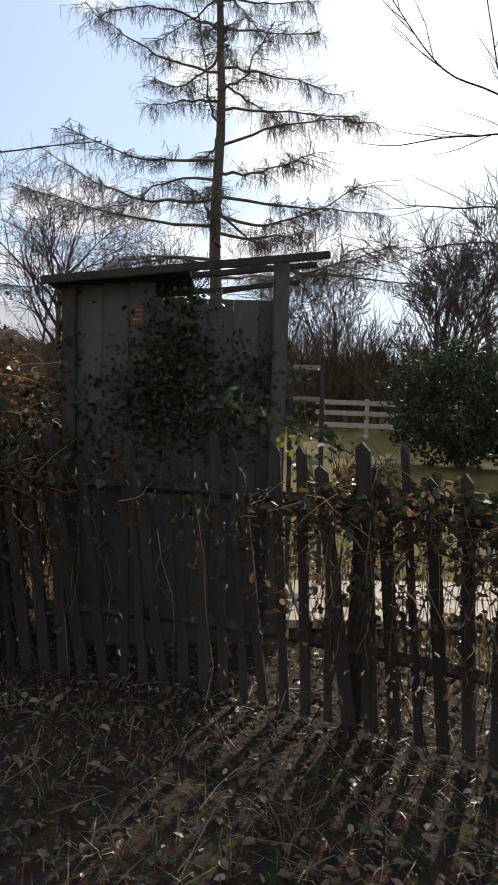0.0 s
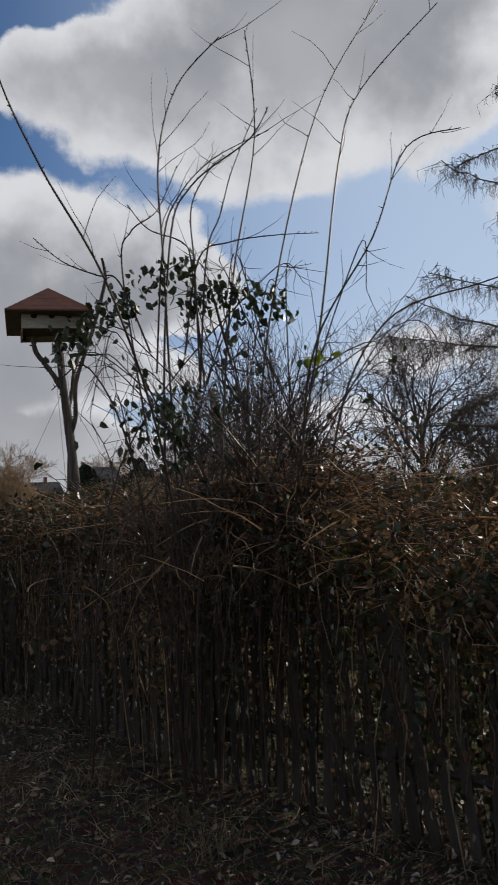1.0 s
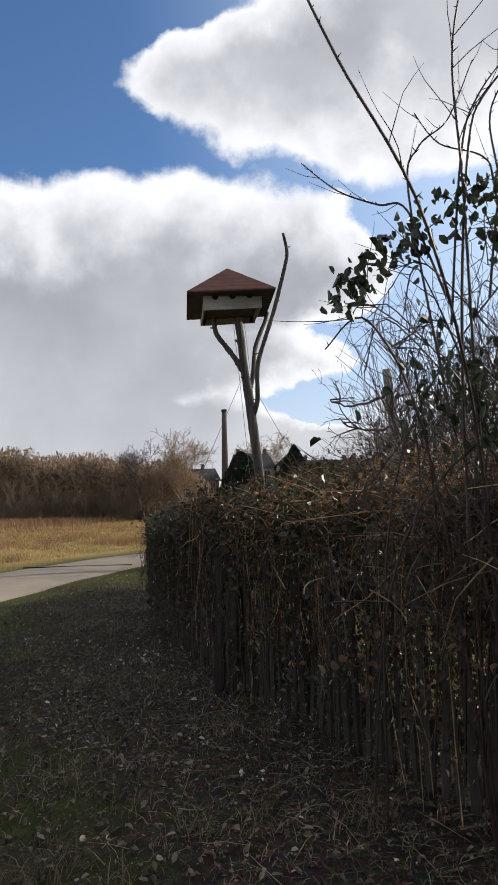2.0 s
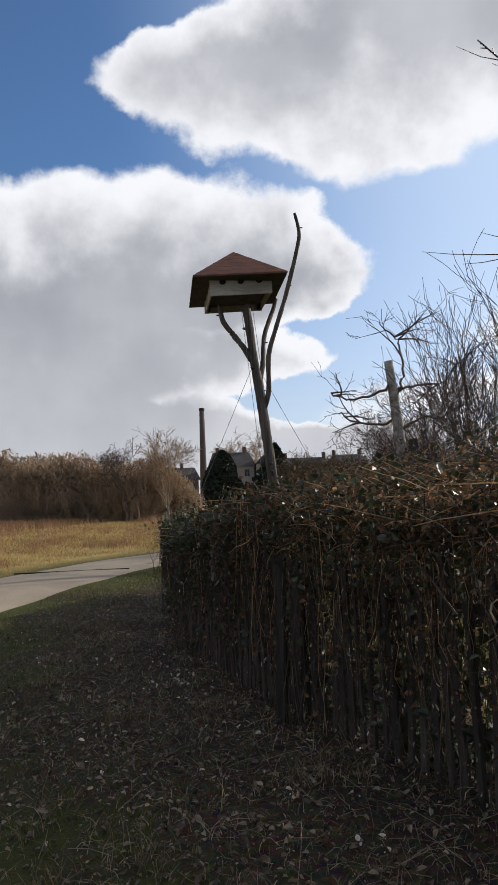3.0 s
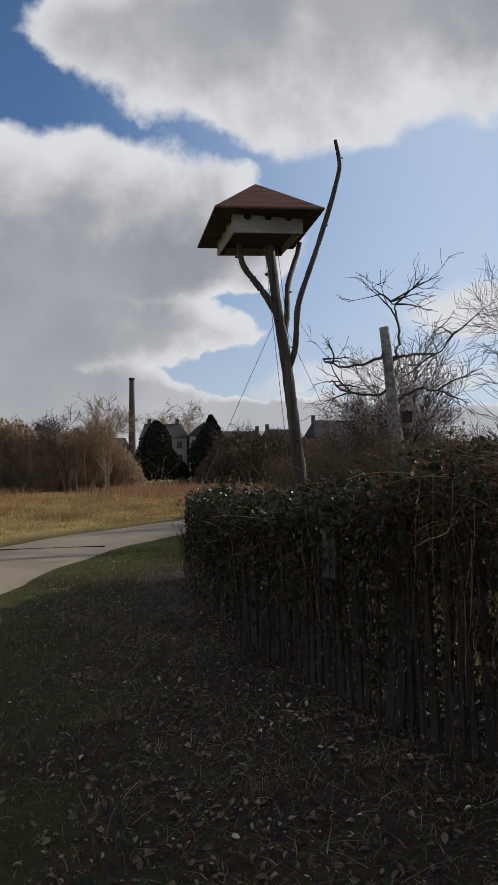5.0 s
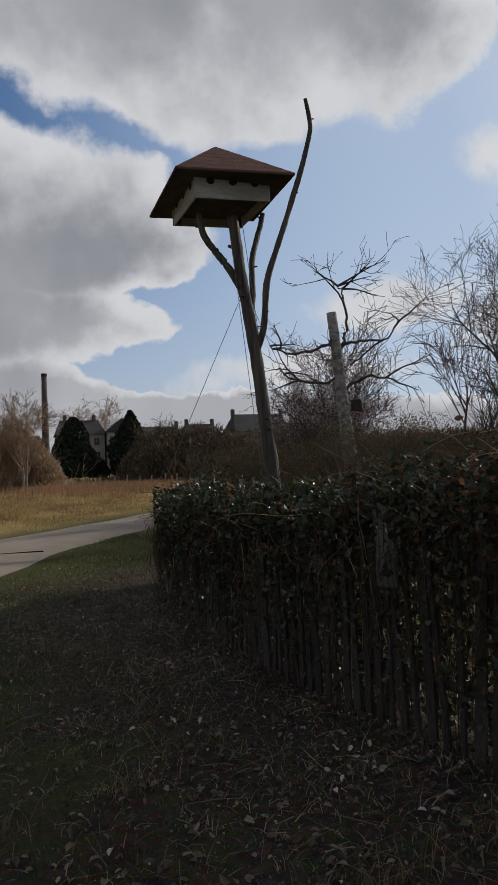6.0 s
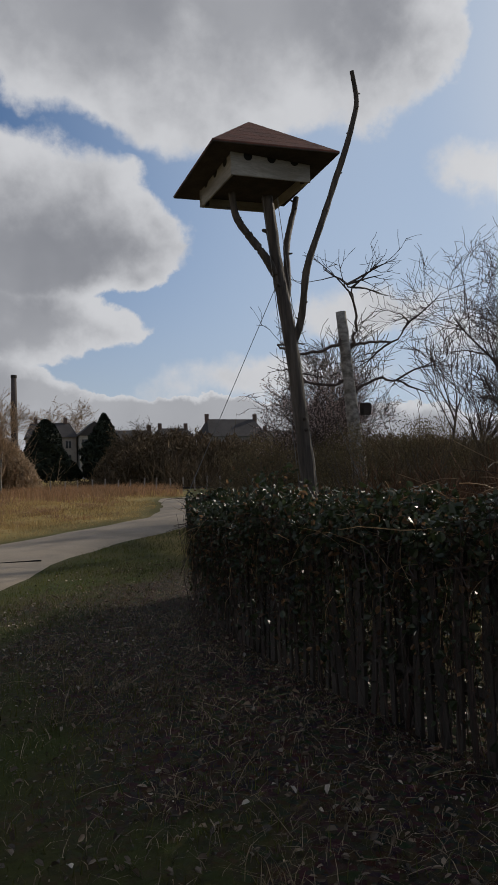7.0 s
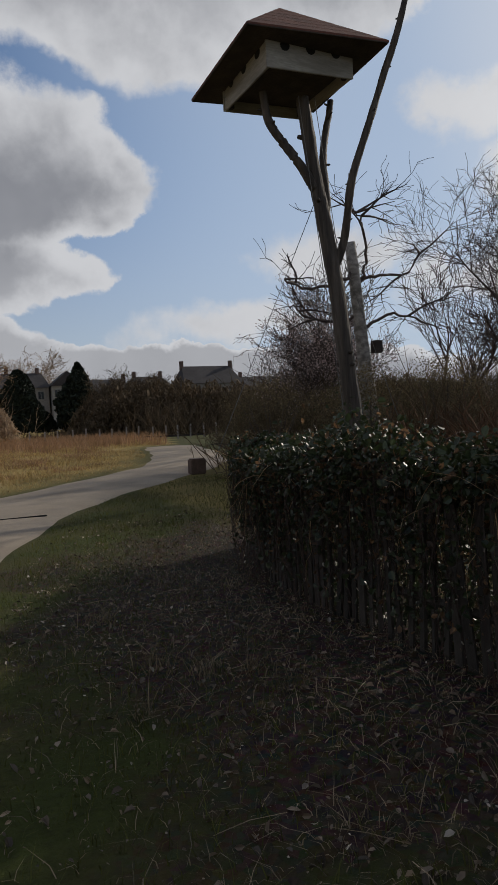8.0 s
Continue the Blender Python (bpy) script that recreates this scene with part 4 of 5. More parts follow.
def shed_ivy():
    rng = np.random.default_rng(23)
    pos = []
    for u, z, su, sz, n in ((0.50, 1.62, 0.10, 0.14, 700), (0.42, 1.35, 0.16, 0.14, 800), (0.85, 1.5, 0.10, 0.10, 260), (0.62, 1.2, 0.25, 0.12, 800), (0.02, 1.5, 0.04, 0.3, 140), (0.55, 1.86, 0.06, 0.06, 50)):
        k = np.stack([rng.normal(u, su, n), rng.uniform(0.03, 0.10, n), np.minimum(rng.normal(z, sz, n), 1.93)], 1)
        pos.append(k)
    pos = np.concatenate(pos)
    d = np.array([0.755, -0.656])
    w3 = np.stack([1.80 + pos[:, 0] * d[0] * 1.2 - pos[:, 1] * 0.656, 3.36 + pos[:, 0] * d[1] * 1.2 - pos[:, 1] * 0.755, pos[:, 2]], 1)
    tagged(new("shed_ivy", leaf_mesh("shed_ivy", w3, rng.uniform(0.014, 0.04, len(w3)), M_LEAF, rng, ratio=0.8)), "dark ivy climbing over the shed front", "ivy", kind="stuff")


shed_ivy()


# ---- garden beside the shed ----
def garden_path():
    t = thing("garden_path", (0, 0, 0), "sunlit pale paving slabs of a garden path", "path", kind="structure")
    a, b = Vector((2.75, 3.25, 0)), Vector((5.6, 0.85, 0))
    d = (b - a)
    n = 7
    rz = math.atan2(d.y, d.x)
    nrm = Vector((-math.sin(rz), math.cos(rz), 0))
    me = box_mesh("slab", d.length / n - 0.015, 0.39, 0.05, M_SAND, 0.006)
    for i in range(n):
        for k in (-1, 1):
            o = part("slab", me, t)
            o.location = a + d * ((i + 0.5) / n) + nrm * (k * 0.20) + Vector((0, 0, 0.06))
            o.rotation_euler = (0, 0, rz)


garden_path()


def garden_rails():
    t = thing("rail_fence", (0, 0, 0), "low rail fence of pale sunlit boards", "fence")
    a, b = Vector((13.2, 11.4, 0)), Vector((15.0, 8.6, 0))
    rz = math.atan2((b - a).y, (b - a).x)
    me = box_mesh("post", 0.09, 0.09, 1.0, M_SAND, 0.01)
    for i in range(4):
        part("post", me, t).location = a.lerp(b, i / 3) + Vector((0, 0, 0.46))
    rm = box_mesh("rail", (b - a).length + 0.3, 0.03, 0.12, M_SAND, 0.006)
    for z in (0.3, 0.6, 0.86):
        o = part("rail", rm, t)
        o.location, o.rotation_euler = a.lerp(b, 0.5) + Vector((-0.06, -0.03, z)), (0, 0, rz)


garden_rails()


def ladder():
    t = thing("ladder", pose(3.45, 3.1, 0, -8, 0, -42), "small weathered white ladder leaning beside the shed", "ladder")
    for x in (-0.11, 0.11):
        part("stile", box_mesh("stile", 0.03, 0.045, 1.66, M_DARKWOOD, 0.004, (x, 0, 0.82)), t, "dark ladder stile")
    me = box_mesh("rung", 0.19, 0.05, 0.03, M_WHITE, 0.004)
    for i in range(7):
        part("rung", me, t).location = (0, -0.004, 0.25 + 0.22 * i)


ladder()


def evergreen(x, y, h, wd, seed, brown=False):
    t = thing("garden_shrub" if brown else "evergreen_shrub", (x, y, 0), "dense brown-leaved garden shrub" if brown else "dense dark evergreen garden shrub", "shrub", "garden shrubs" if brown else "")
    rng = np.random.default_rng(seed)
    a = Acc()
    for k in range(9):
        an = k * 0.7
        a.tube([Vector((0.05 * math.cos(an), 0.05 * math.sin(an), -0.05)), Vector((0.3 * wd * math.cos(an), 0.3 * wd * math.sin(an), h * 0.45)), Vector((0.55 * wd * math.cos(an), 0.55 * wd * math.sin(an), h * 0.8))], [0.03, 0.02, 0.008], 5)
    part("stem", a.mesh("stem", M_BARK), t)
    n = 15000 if brown else 9000
    d = rng.normal(size=(n, 3))
    d /= np.linalg.norm(d, axis=1)[:, None]
    lump = 1 + 0.18 * np.sin(d[:, 0] * 7 + seed) * np.sin(d[:, 2] * 6) + 0.1 * np.sin(d[:, 1] * 11)
    rad = rng.uniform(0.35, 1.0, n) ** 0.5 * lump
    pos = np.stack([d[:, 0] * rad * wd, d[:, 1] * rad * wd, np.maximum(h * 0.52 + d[:, 2] * rad * h * 0.5, 0.03)], 1)
    tagged(part("foliage", leaf_mesh("foliage", pos, rng.uniform(0.02, 0.05, n) if brown else rng.uniform(0.05, 0.12, n), M_BROWN if brown else M_LEAF, rng), t, "dull brown leaves" if brown else "dark green leaves"), kind="stuff")


evergreen(10.9, 6.2, 2.1, 1.3, 5)
evergreen(12.2, 4.2, 2.3, 1.5, 6)
rg = random.Random(14)
for i in range(13):
    x = 2.6 + 0.9 * i + rg.uniform(-0.3, 0.3)
    evergreen(x, 18.0 + rg.uniform(0, 6), rg.uniform(1.7, 2.6), rg.uniform(0.8, 1.4), 30 + i, True)


# ---- vines and brambles on the fence ----
def fence_height(s):
    """Height of the overgrowth by the run of the fence, in pieces of 0.1 m."""
    y = FENCE[int(s)][0].y
    return float(np.interp(y, [-1, 2.6, 3.6, 4.3, 5.6, 6.6, 7.4, 8.1, 8.8, 9.5, 11, 12.5, 14, 15.4], [0.9, 1.0, 1.2, 1.62, 1.55, 1.5, 1.52, 1.5, 1.38, 1.28, 1.22, 1.12, 1.15, 1.1]))


def overgrowth():
    rng = np.random.default_rng(11)
    r = random.Random(12)
    stalks, dark = Acc(), Acc()
    leaves, greens, limes = [], [], []

    def run(acc, q, r0):
        k = len(q) - 1
        acc.tube(q, [r0 * (1 - 0.55 * i / k) for i in range(k + 1)], 3)

    for s in range(len(FENCE)):
        p, d = FENCE[s]
        nrm = Vector((-d.y, d.x, 0))          # towards the lane is +nrm
        if nrm.x > 0:
            nrm = -nrm
        h = fence_height(s) * (1 + 0.045 * math.sin(s * 0.55) + 0.04 * math.sin(s * 1.37 + 1))
        dens = float(np.interp(p.y, [-1, 1.9, 2.25, 2.9, 3.3, 7.8, 8.8, 11.5, 12.5, 15], [0.75, 0.65, 0.10, 0.14, 1.0, 1.0, 0.75, 0.8, 0.9, 0.8]))
        rise = float(np.interp(p.y, [2, 4, 7.6, 9, 13], [0.0, 0.30, 0.28, 0.0, 0.0]))
        deep = float(np.interp(p.y, [2, 3.4, 4.2, 7.6, 9, 13], [0.3, 0.6, 1.5, 1.4, 0.35, 0.5]))
        for k in range(int(42 * dens + r.random())):
            front = r.random() < 0.6
            off = r.uniform(-0.12, 0.24) if front else -r.uniform(0.1, deep)
            hh = h + rise * max(-off, 0)
            b = Vector((p.x, p.y, 0)) + Vector((d.x, d.y, 0)) * r.uniform(-0.08, 0.08) + nrm * off
            kind = r.random()
            pale = r.random() * (1.0 if p.y < 8 else 4.0)
            if kind < (0.17 if front else 0.14):     # upright wands
                ln = hh * r.uniform(0.4, 1.06)
                q = [b + Vector((0, 0, -0.02))]
                for i in range(4):
                    q.append(q[-1] + Vector((r.gauss(0, 0.04), r.gauss(0, 0.04), ln / 4)))
                run(stalks if pale < 0.05 else dark, q, r.uniform(0.002, 0.0046))
            elif kind < 0.66:                  # tangled runners along the top
                z = hh * r.uniform(0.80, 1.0)
                a0 = r.uniform(0, 6.28)
                v = Vector((math.cos(a0), math.sin(a0), r.gauss(0.0, 0.5)))
                q = [b + Vector((0, 0, z))]
                step = r.uniform(0.03, 0.085)
                for i in range(5):
                    v = (v + Vector((r.gauss(0, 0.3), r.gauss(0, 0.3), r.gauss(-0.05, 0.28)))).normalized()
                    q.append(q[-1] + v * step)
                    q[-1].z = min(q[-1].z, hh + 0.14)
                # mostly pale up here: part of the top's sunlight is in the stem colour
                run(stalks if pale < 0.7 else dark, q, r.uniform(0.0018, 0.0044))
            else:                              # hanging strands on the lane side
                z = h * r.uniform(0.55, 1.0)
                q = [b + nrm * 0.08 + Vector((0, 0, z))]
                for i in range(4):
                    q.append(q[-1] + Vector((r.gauss(0, 0.025), r.gauss(0, 0.025), -z * r.uniform(0.05, 0.2))))
                run(stalks if pale < 0.25 else dark, q, r.uniform(0.002, 0.0034))
        m = int((380 if p.y < 8 else 520) * dens)
        uu = rng.random(m)
        front = rng.random(m) < 0.62
        off = np.where(front, rng.uniform(-0.15, 0.26, m), -rng.uniform(0.05, deep, m))
        hh = h + rise * np.maximum(-off, 0)
        top = rng.random(m) < np.where(front, 0.42, 0.75)
        z = np.where(top, hh * rng.uniform(0.85, 1.06, m), hh * rng.uniform(0.01, 0.97, m) ** 0.45)
        pos = np.stack([p.x + d.x * (uu - 0.5) * 0.12 + nrm.x * off, p.y + d.y * (uu - 0.5) * 0.12 + nrm.y * off, z], 1)
        green = rng.random(m) < np.where(top, 0.6, 0.45) * float(np.interp(p.y, [5, 8, 9.5], [0.35, 0.6, 1.3]))
        leaves.append(pos[~green])
        greens.append(pos[green])
        if p.y > 3.3:                          # dense dark ivy added behind the pickets to block light from the garden
            m = 230
            off = -rng.uniform(0.06, 0.34, m)
            uu = rng.uniform(-0.07, 0.07, m)
            greens.append(np.stack([p.x + d.x * uu + nrm.x * off, p.y + d.y * uu + nrm.y * off, h * rng.uniform(0.0, 0.95, m)], 1))
    # pale slivers on the lane side: sky glints of shiny leaves, put into colour
    flecks = []
    for s in range(0, len(FENCE)):
        p, d = FENCE[s]
        nrm = Vector((-d.y, d.x, 0)) if d.y > 0 else Vector((d.y, -d.x, 0))
        if nrm.x > 0:
            nrm = -nrm
        for k in range(int(np.interp(p.y, [-1, 2, 3, 3.4, 8.8], [18, 16, 3, 32, 4]))):
            z = fence_height(s) * (r.uniform(0.75, 1.05) if r.random() < 0.45 else r.uniform(0.03, 0.9))
            q = Vector((p.x, p.y, z)) + Vector((d.x, d.y, 0)) * r.uniform(-0.06, 0.06) + nrm * r.uniform(0.1, 0.3)
            flecks.append(tuple(q))
    flecks = np.array(flecks)
    tagged(new("bleached_leaves", leaf_mesh("bleached_leaves", flecks, 0.010 + 0.034 * rng.random(len(flecks)) ** 1.6, M_FLECK, rng, ratio=0.28, along=(0, 0, -1))), "small pale leaves in the vines, coloured to stand for glints", "vine leaves", kind="stuff")
    for k in range(1300):                      # long dry stems thrown over the top, mostly pale to suggest sunlight
        s = r.randrange(34, len(FENCE) - 30)
        p, d = FENCE[s]
        if p.y < 3.6 or r.random() < (p.y - 6.5) / 4.5:
            continue
        nrm = Vector((-abs(d.y), d.x, 0))
        off = r.uniform(-1.1, 0.15)
        q = [Vector((p.x, p.y, fence_height(s) * r.uniform(0.9, 1.02) + 0.25 * max(-off, 0))) + nrm * off]
        an = r.uniform(0, 6.28)
        v = Vector((math.cos(an), math.sin(an), r.uniform(0.0, 0.7))).normalized()
        step = r.uniform(0.04, 0.13)
        for i in range(5):
            v = (v + Vector((r.gauss(0, 0.1), r.gauss(0, 0.1), r.gauss(-0.05, 0.08)))).normalized()
            q.append(q[-1] + v * step)
        run(stalks if r.random() < 0.8 else dark, q, r.uniform(0.002, 0.005))
    for x, y, z in ((2.14, 2.42, 1.38), (2.17, 1.95, 1.02), (2.25, 1.7, 0.64), (2.2, 2.1, 1.2)):
        limes.append(rng.normal(0, 0.028, (12, 3)) + np.array([x, y, z]))
    arc = spline([(2.0, 2.5, 1.32), (2.1, 2.3, 1.34), (2.3, 1.9, 1.2), (2.42, 1.55, 1.05), (2.5, 1.2, 1.0)], 6)
    run(dark, arc, 0.006)
    for q in arc:
        greens.append(rng.normal(0, 0.03, (7, 3)) + np.array(q))
    tagged(new("young_vine_leaves", leaf_mesh("young_vine_leaves", np.concatenate(limes), rng.uniform(0.025, 0.05, 12 * len(limes)), M_LIME, rng, ratio=0.8)), "bright yellow-green young leaves in the vines", "vine leaves", kind="stuff")
    # the brown mound of vines beside the tall shrub
    for k in range(700):
        x, y = r.gauss(1.05, 0.5), r.gauss(4.55, 0.35)
        z = 1.15 + 0.75 * math.exp(-((x - 0.95) / 0.75) ** 2) * r.uniform(0.1, 1.0)
        v = Vector((r.gauss(0, 1), r.gauss(0, 1), r.gauss(0.1, 0.6))).normalized()
        q = [Vector((x, y, z))]
        step = r.uniform(0.04, 0.12)
        for i in range(4):
            v = (v + Vector((r.gauss(0, 0.25), r.gauss(0, 0.25), -0.1))).normalized()
            q.append(q[-1] + v * step)
        run(stalks if r.random() < 0.45 else dark, q, r.uniform(0.0028, 0.005))
    mx = rng.normal(1.0, 0.5, 2800)
    leaves.append(np.stack([mx, rng.normal(4.6, 0.33, 2800), 0.9 + 0.95 * np.exp(-((mx - 0.95) / 0.75) ** 2) * rng.random(2800)], 1))
    # ivy and dry leaves heaped on the fence: place, height, half width, how much is green
    for x, y, z, wd, share in ((-1.68, 11.6, 1.26, 0.3, 0.8), (-0.75, 8.3, 1.3, 0.42, 0.6), (-1.55, 13.6, 1.16, 0.22, 0.7), (-0.2, 6.2, 1.36, 0.3, 0.25), (-1.45, 10.1, 1.24, 0.2, 0.7)):
        n = int(3600 * wd)
        a3 = rng.normal(size=(n, 3)) * np.array([wd * 0.5, wd * 0.6, wd * 0.36])
        a3[:, 2] = np.abs(a3[:, 2]) * (1 + 0.5 * np.sin(a3[:, 1] * 14))
        a3 += np.array([x, y, z - 0.06])
        g3 = rng.random(n) < share
        greens.append(a3[g3])
        leaves.append(a3[~g3])
        for k in range(int(46 * wd)):
            v = Vector((r.gauss(0, 1), r.gauss(0, 1), r.uniform(0, 0.8))).normalized()
            q = [Vector((x + r.gauss(0, wd * 0.5), y + r.gauss(0, wd * 0.5), z + r.uniform(0, wd * 0.3)))]
            for i in range(4):
                v = (v + Vector((r.gauss(0, 0.2), r.gauss(0, 0.2), r.gauss(-0.05, 0.15)))).normalized()
                q.append(q[-1] + v * r.uniform(0.03, 0.09))
            run(stalks if r.random() < 0.5 else dark, q, r.uniform(0.002, 0.004))
    tagged(new("dry_vine_stems", stalks.mesh("dry_vine_stems", M_STALK)), "pale dry vine stems over the fence, partly coloured as sunlit", "vine", kind="stuff")
    tagged(new("dark_vine_stems", dark.mesh("dark_vine_stems", M_CANE)), "dark reddish vine stems tangled over the fence", "vine", kind="stuff")
    L = np.concatenate(leaves)
    G = np.concatenate(greens)
    tagged(new("withered_vine_leaves", leaf_mesh("withered_vine_leaves", L, 0.015 + 0.042 * rng.random(len(L)) ** 1.8, M_DEAD, rng, ratio=0.62)), "withered brown vine leaves covering the fence", "vine leaves", kind="stuff")
    tagged(new("ivy_leaves", leaf_mesh("ivy_leaves", G, 0.018 + 0.05 * rng.random(len(G)) ** 1.5, M_LEAF, rng, ratio=0.8)), "dark green ivy leaves on the fence", "ivy", kind="stuff")


overgrowth()


def bramble():
    """The tall sprawling shrub with arching canes behind the fence."""
    r = random.Random(31)
    rng = np.random.default_rng(31)
    t = thing("bramble_shrub", (0.55, 4.75, 0), "tall bramble shrub with arching bare canes and dark leaves", "shrub")
    base = Vector((0.55, 4.75, 0))
    canes = [((0.25, 4.6, 0), (0.1, 4.3, 1.6), (-0.2, 3.95, 2.52), (-0.53, 3.85, 3.1), (-0.7, 3.8, 3.45), (-0.8, 3.75, 3.8)),
             ((0.3, 4.6, 0), (0.15, 4.45, 1.8), (0.09, 4.35, 2.85), (0.07, 4.35, 3.47), (0.18, 4.35, 3.91), (0.42, 4.3, 4.21)),
             ((0.4, 4.7, 0), (0.42, 4.5, 1.8), (0.48, 4.4, 2.79), (0.64, 4.4, 3.69), (0.6, 4.4, 4.35)),
             ((0.6, 4.7, 0), (0.62, 4.5, 1.6), (0.7, 4.4, 2.63), (1.03, 4.4, 3.89), (1.48, 4.4, 4.7)),
             ((0.7, 4.6, 0), (0.8, 4.4, 1.5), (0.97, 4.3, 2.61), (1.12, 4.3, 3.56), (1.28, 4.3, 4.01), (1.83, 4.3, 4.66)),
             ((0.8, 4.6, 0), (0.85, 4.4, 1.7), (0.93, 4.3, 2.45), (1.31, 4.3, 3.1), (1.56, 4.3, 3.68), (1.94, 4.3, 3.85)),
             ((0.2, 4.6, 0), (0.1, 4.5, 1.8), (0.13, 4.4, 2.99), (0.26, 4.4, 3.36), (0.6, 4.4, 3.67), (0.73, 4.4, 3.89)),
             ((0.9, 4.5, 0), (1.0, 4.3, 1.8), (1.3, 4.2, 2.55), (1.9, 4.1, 2.8), (2.4, 4.0, 2.95)),
             ((0.2, 4.6, 0), (-0.05, 4.5, 1.7), (-0.3, 4.5, 2.32), (-0.5, 4.5, 2.2))]
    for c in canes:
        q = spline([Vector(p) - base for p in c], 7)
        n = len(q)
        a = Acc()
        a.tube(q, [0.0066 * (1 - 0.75 * i / n) + 0.0014 for i in range(n)], 6)
        for i in range(3, n - 1):              # thorny nodes and side shoots
            if r.random() < 0.8:
                a.tube([q[i], q[i] + Vector((r.gauss(0, 0.012), r.gauss(0, 0.012), r.uniform(0.005, 0.02)))], [0.004, 0.001], 3)
            if q[i].z > 2.0 and q[i].x > -0.95 and r.random() < 0.36:
                v = ((q[i] - q[i - 1]).normalized() + Vector((r.gauss(0, 0.7), r.gauss(0, 0.5), r.gauss(0, 0.4)))).normalized()
                e = [q[i]]
                for k in range(5):
                    v = (v + Vector((r.gauss(0, 0.15), r.gauss(0, 0.15), 0.04))).normalized()
                    e.append(e[-1] + v * r.uniform(0.04, 0.11))
                a.tube(e, [0.0028, 0.0025, 0.0022, 0.0018, 0.0014, 0.0008], 3)
        part("cane", a.mesh("cane", M_CANE), t, "arching bare cane")
    # slender arching shoots: x and z, in the plane of the shrub
    for sh in (((0.0, 1.9), (-0.14, 2.85), (-0.09, 3.07), (0.07, 3.22), (0.19, 3.48)), ((0.05, 2.3), (0.09, 3.0), (0.21, 3.29), (0.42, 3.55), (0.75, 3.78)),
               ((0.3, 2.2), (0.26, 2.88), (0.2, 3.03), (0.02, 3.1), (-0.09, 3.21)), ((0.28, 2.2), (0.31, 2.91), (0.43, 3.19), (0.51, 3.51), (0.63, 3.82)),
               ((0.3, 2.2), (0.29, 2.85), (0.28, 3.25), (0.36, 3.43), (0.46, 3.57)), ((0.0, 2.4), (-0.14, 2.77), (-0.27, 2.82), (-0.45, 2.88), (-0.6, 3.0)), ((0.2, 2.4), (0.29, 2.94), (0.47, 3.07), (0.73, 3.08), (1.04, 3.17))):
        q = spline([Vector((x + r.gauss(0, 0.01), 4.4 + r.gauss(0, 0.05), z)) - base for x, z in sh], 7)
        a = Acc()
        a.tube(q, [0.0052 * (1 - 0.8 * i / len(q)) + 0.001 for i in range(len(q))], 5)
        for i in range(8, len(q) - 1):
            d3 = (q[i + 1] - q[i]).normalized()
            a.tube([q[i], q[i] + d3 * 0.012 + Vector((r.gauss(0, 0.012), r.gauss(0, 0.012), 0.006))], [0.003, 0.0012], 3)
            if r.random() < 0.2:
                v = (d3 + Vector((r.gauss(0, 0.6), r.gauss(0, 0.4), r.gauss(0.2, 0.4)))).normalized()
                a.tube([q[i], q[i] + v * 0.07, q[i] + v * r.uniform(0.12, 0.2) + Vector((0, 0, 0.02))], [0.002, 0.0016, 0.0008], 3)
        part("shoot", a.mesh("shoot", M_CANE), t, "slender arching shoot")
    # thin side canes that fork and arch
    a = Acc()
    nodes = []
    for k in range(50):
        p = Vector((r.gauss(0.1, 0.3), r.gauss(-0.05, 0.2), 0.2))
        tip = Vector((r.gauss(0.1, 0.55), r.gauss(-0.25, 0.2), r.uniform(1.9, 3.0)))
        tip.x = max(tip.x, -0.7)
        if tip.x < -0.5:
            tip.z = min(tip.z, 2.4)
        q = spline([p, p.lerp(tip, 0.5) + Vector((-(tip.x - p.x) * 0.35, 0, 0.2)), tip, tip + Vector(((tip.x - p.x) * 0.2, r.gauss(0, 0.08), r.uniform(-0.25, 0.08)))], 7)
        a.tube(q, [0.005 * (1 - 0.75 * i / len(q)) + 0.001 for i in range(len(q))], 4)
        for i in range(8, len(q)):
            if q[i].z > 1.9:
                nodes.append(q[i])
            if r.random() < 0.75:
                v = ((q[i] - q[i - 1]).normalized() + Vector((r.gauss(0, 0.8), r.gauss(0, 0.5), r.gauss(0, 0.5)))).normalized()
                e = [q[i]]
                for m in range(3):
                    v = (v + Vector((r.gauss(0, 0.2), r.gauss(0, 0.2), 0.03))).normalized()
                    e.append(e[-1] + v * r.uniform(0.03, 0.11))
                a.tube(e, [0.0026, 0.0022, 0.0016, 0.0009], 3)
    tagged(part("side_cane_tangle", a.mesh("side_cane_tangle", M_CANE), t, "thin forking side canes"), kind="stuff")
    # dense lower wands
    a = Acc()
    for k in range(350):
        p = Vector((r.gauss(0.12, 0.48), r.gauss(0.0, 0.25), r.uniform(0.7, 1.6)))
        v = Vector((r.gauss(0, 0.45), r.gauss(0, 0.25), 1)).normalized()
        ln = r.uniform(0.35, 1.3) * (1 - min(abs(p.x - 0.1), 1) * 0.45)
        q = [p]
        for i in range(6):
            v = (v + Vector((r.gauss(0, 0.22), r.gauss(0, 0.16), -0.05))).normalized()
            q.append(q[-1] + v * ln / 6)
        a.tube(q, [0.004, 0.0036, 0.0032, 0.0028, 0.0022, 0.0018, 0.001], 3)
        for j in range(4):
            i = r.randrange(2, 6)
            e = q[i] + Vector((r.gauss(0, 0.1), r.gauss(0, 0.1), r.gauss(0.03, 0.08)))
            a.tube([q[i], e], [0.0022, 0.001], 3)
    tagged(part("wand_thicket", a.mesh("wand_thicket", M_TWIG), t, "dense dark wands"), kind="stuff")

    def cloud(spots):
        out = []
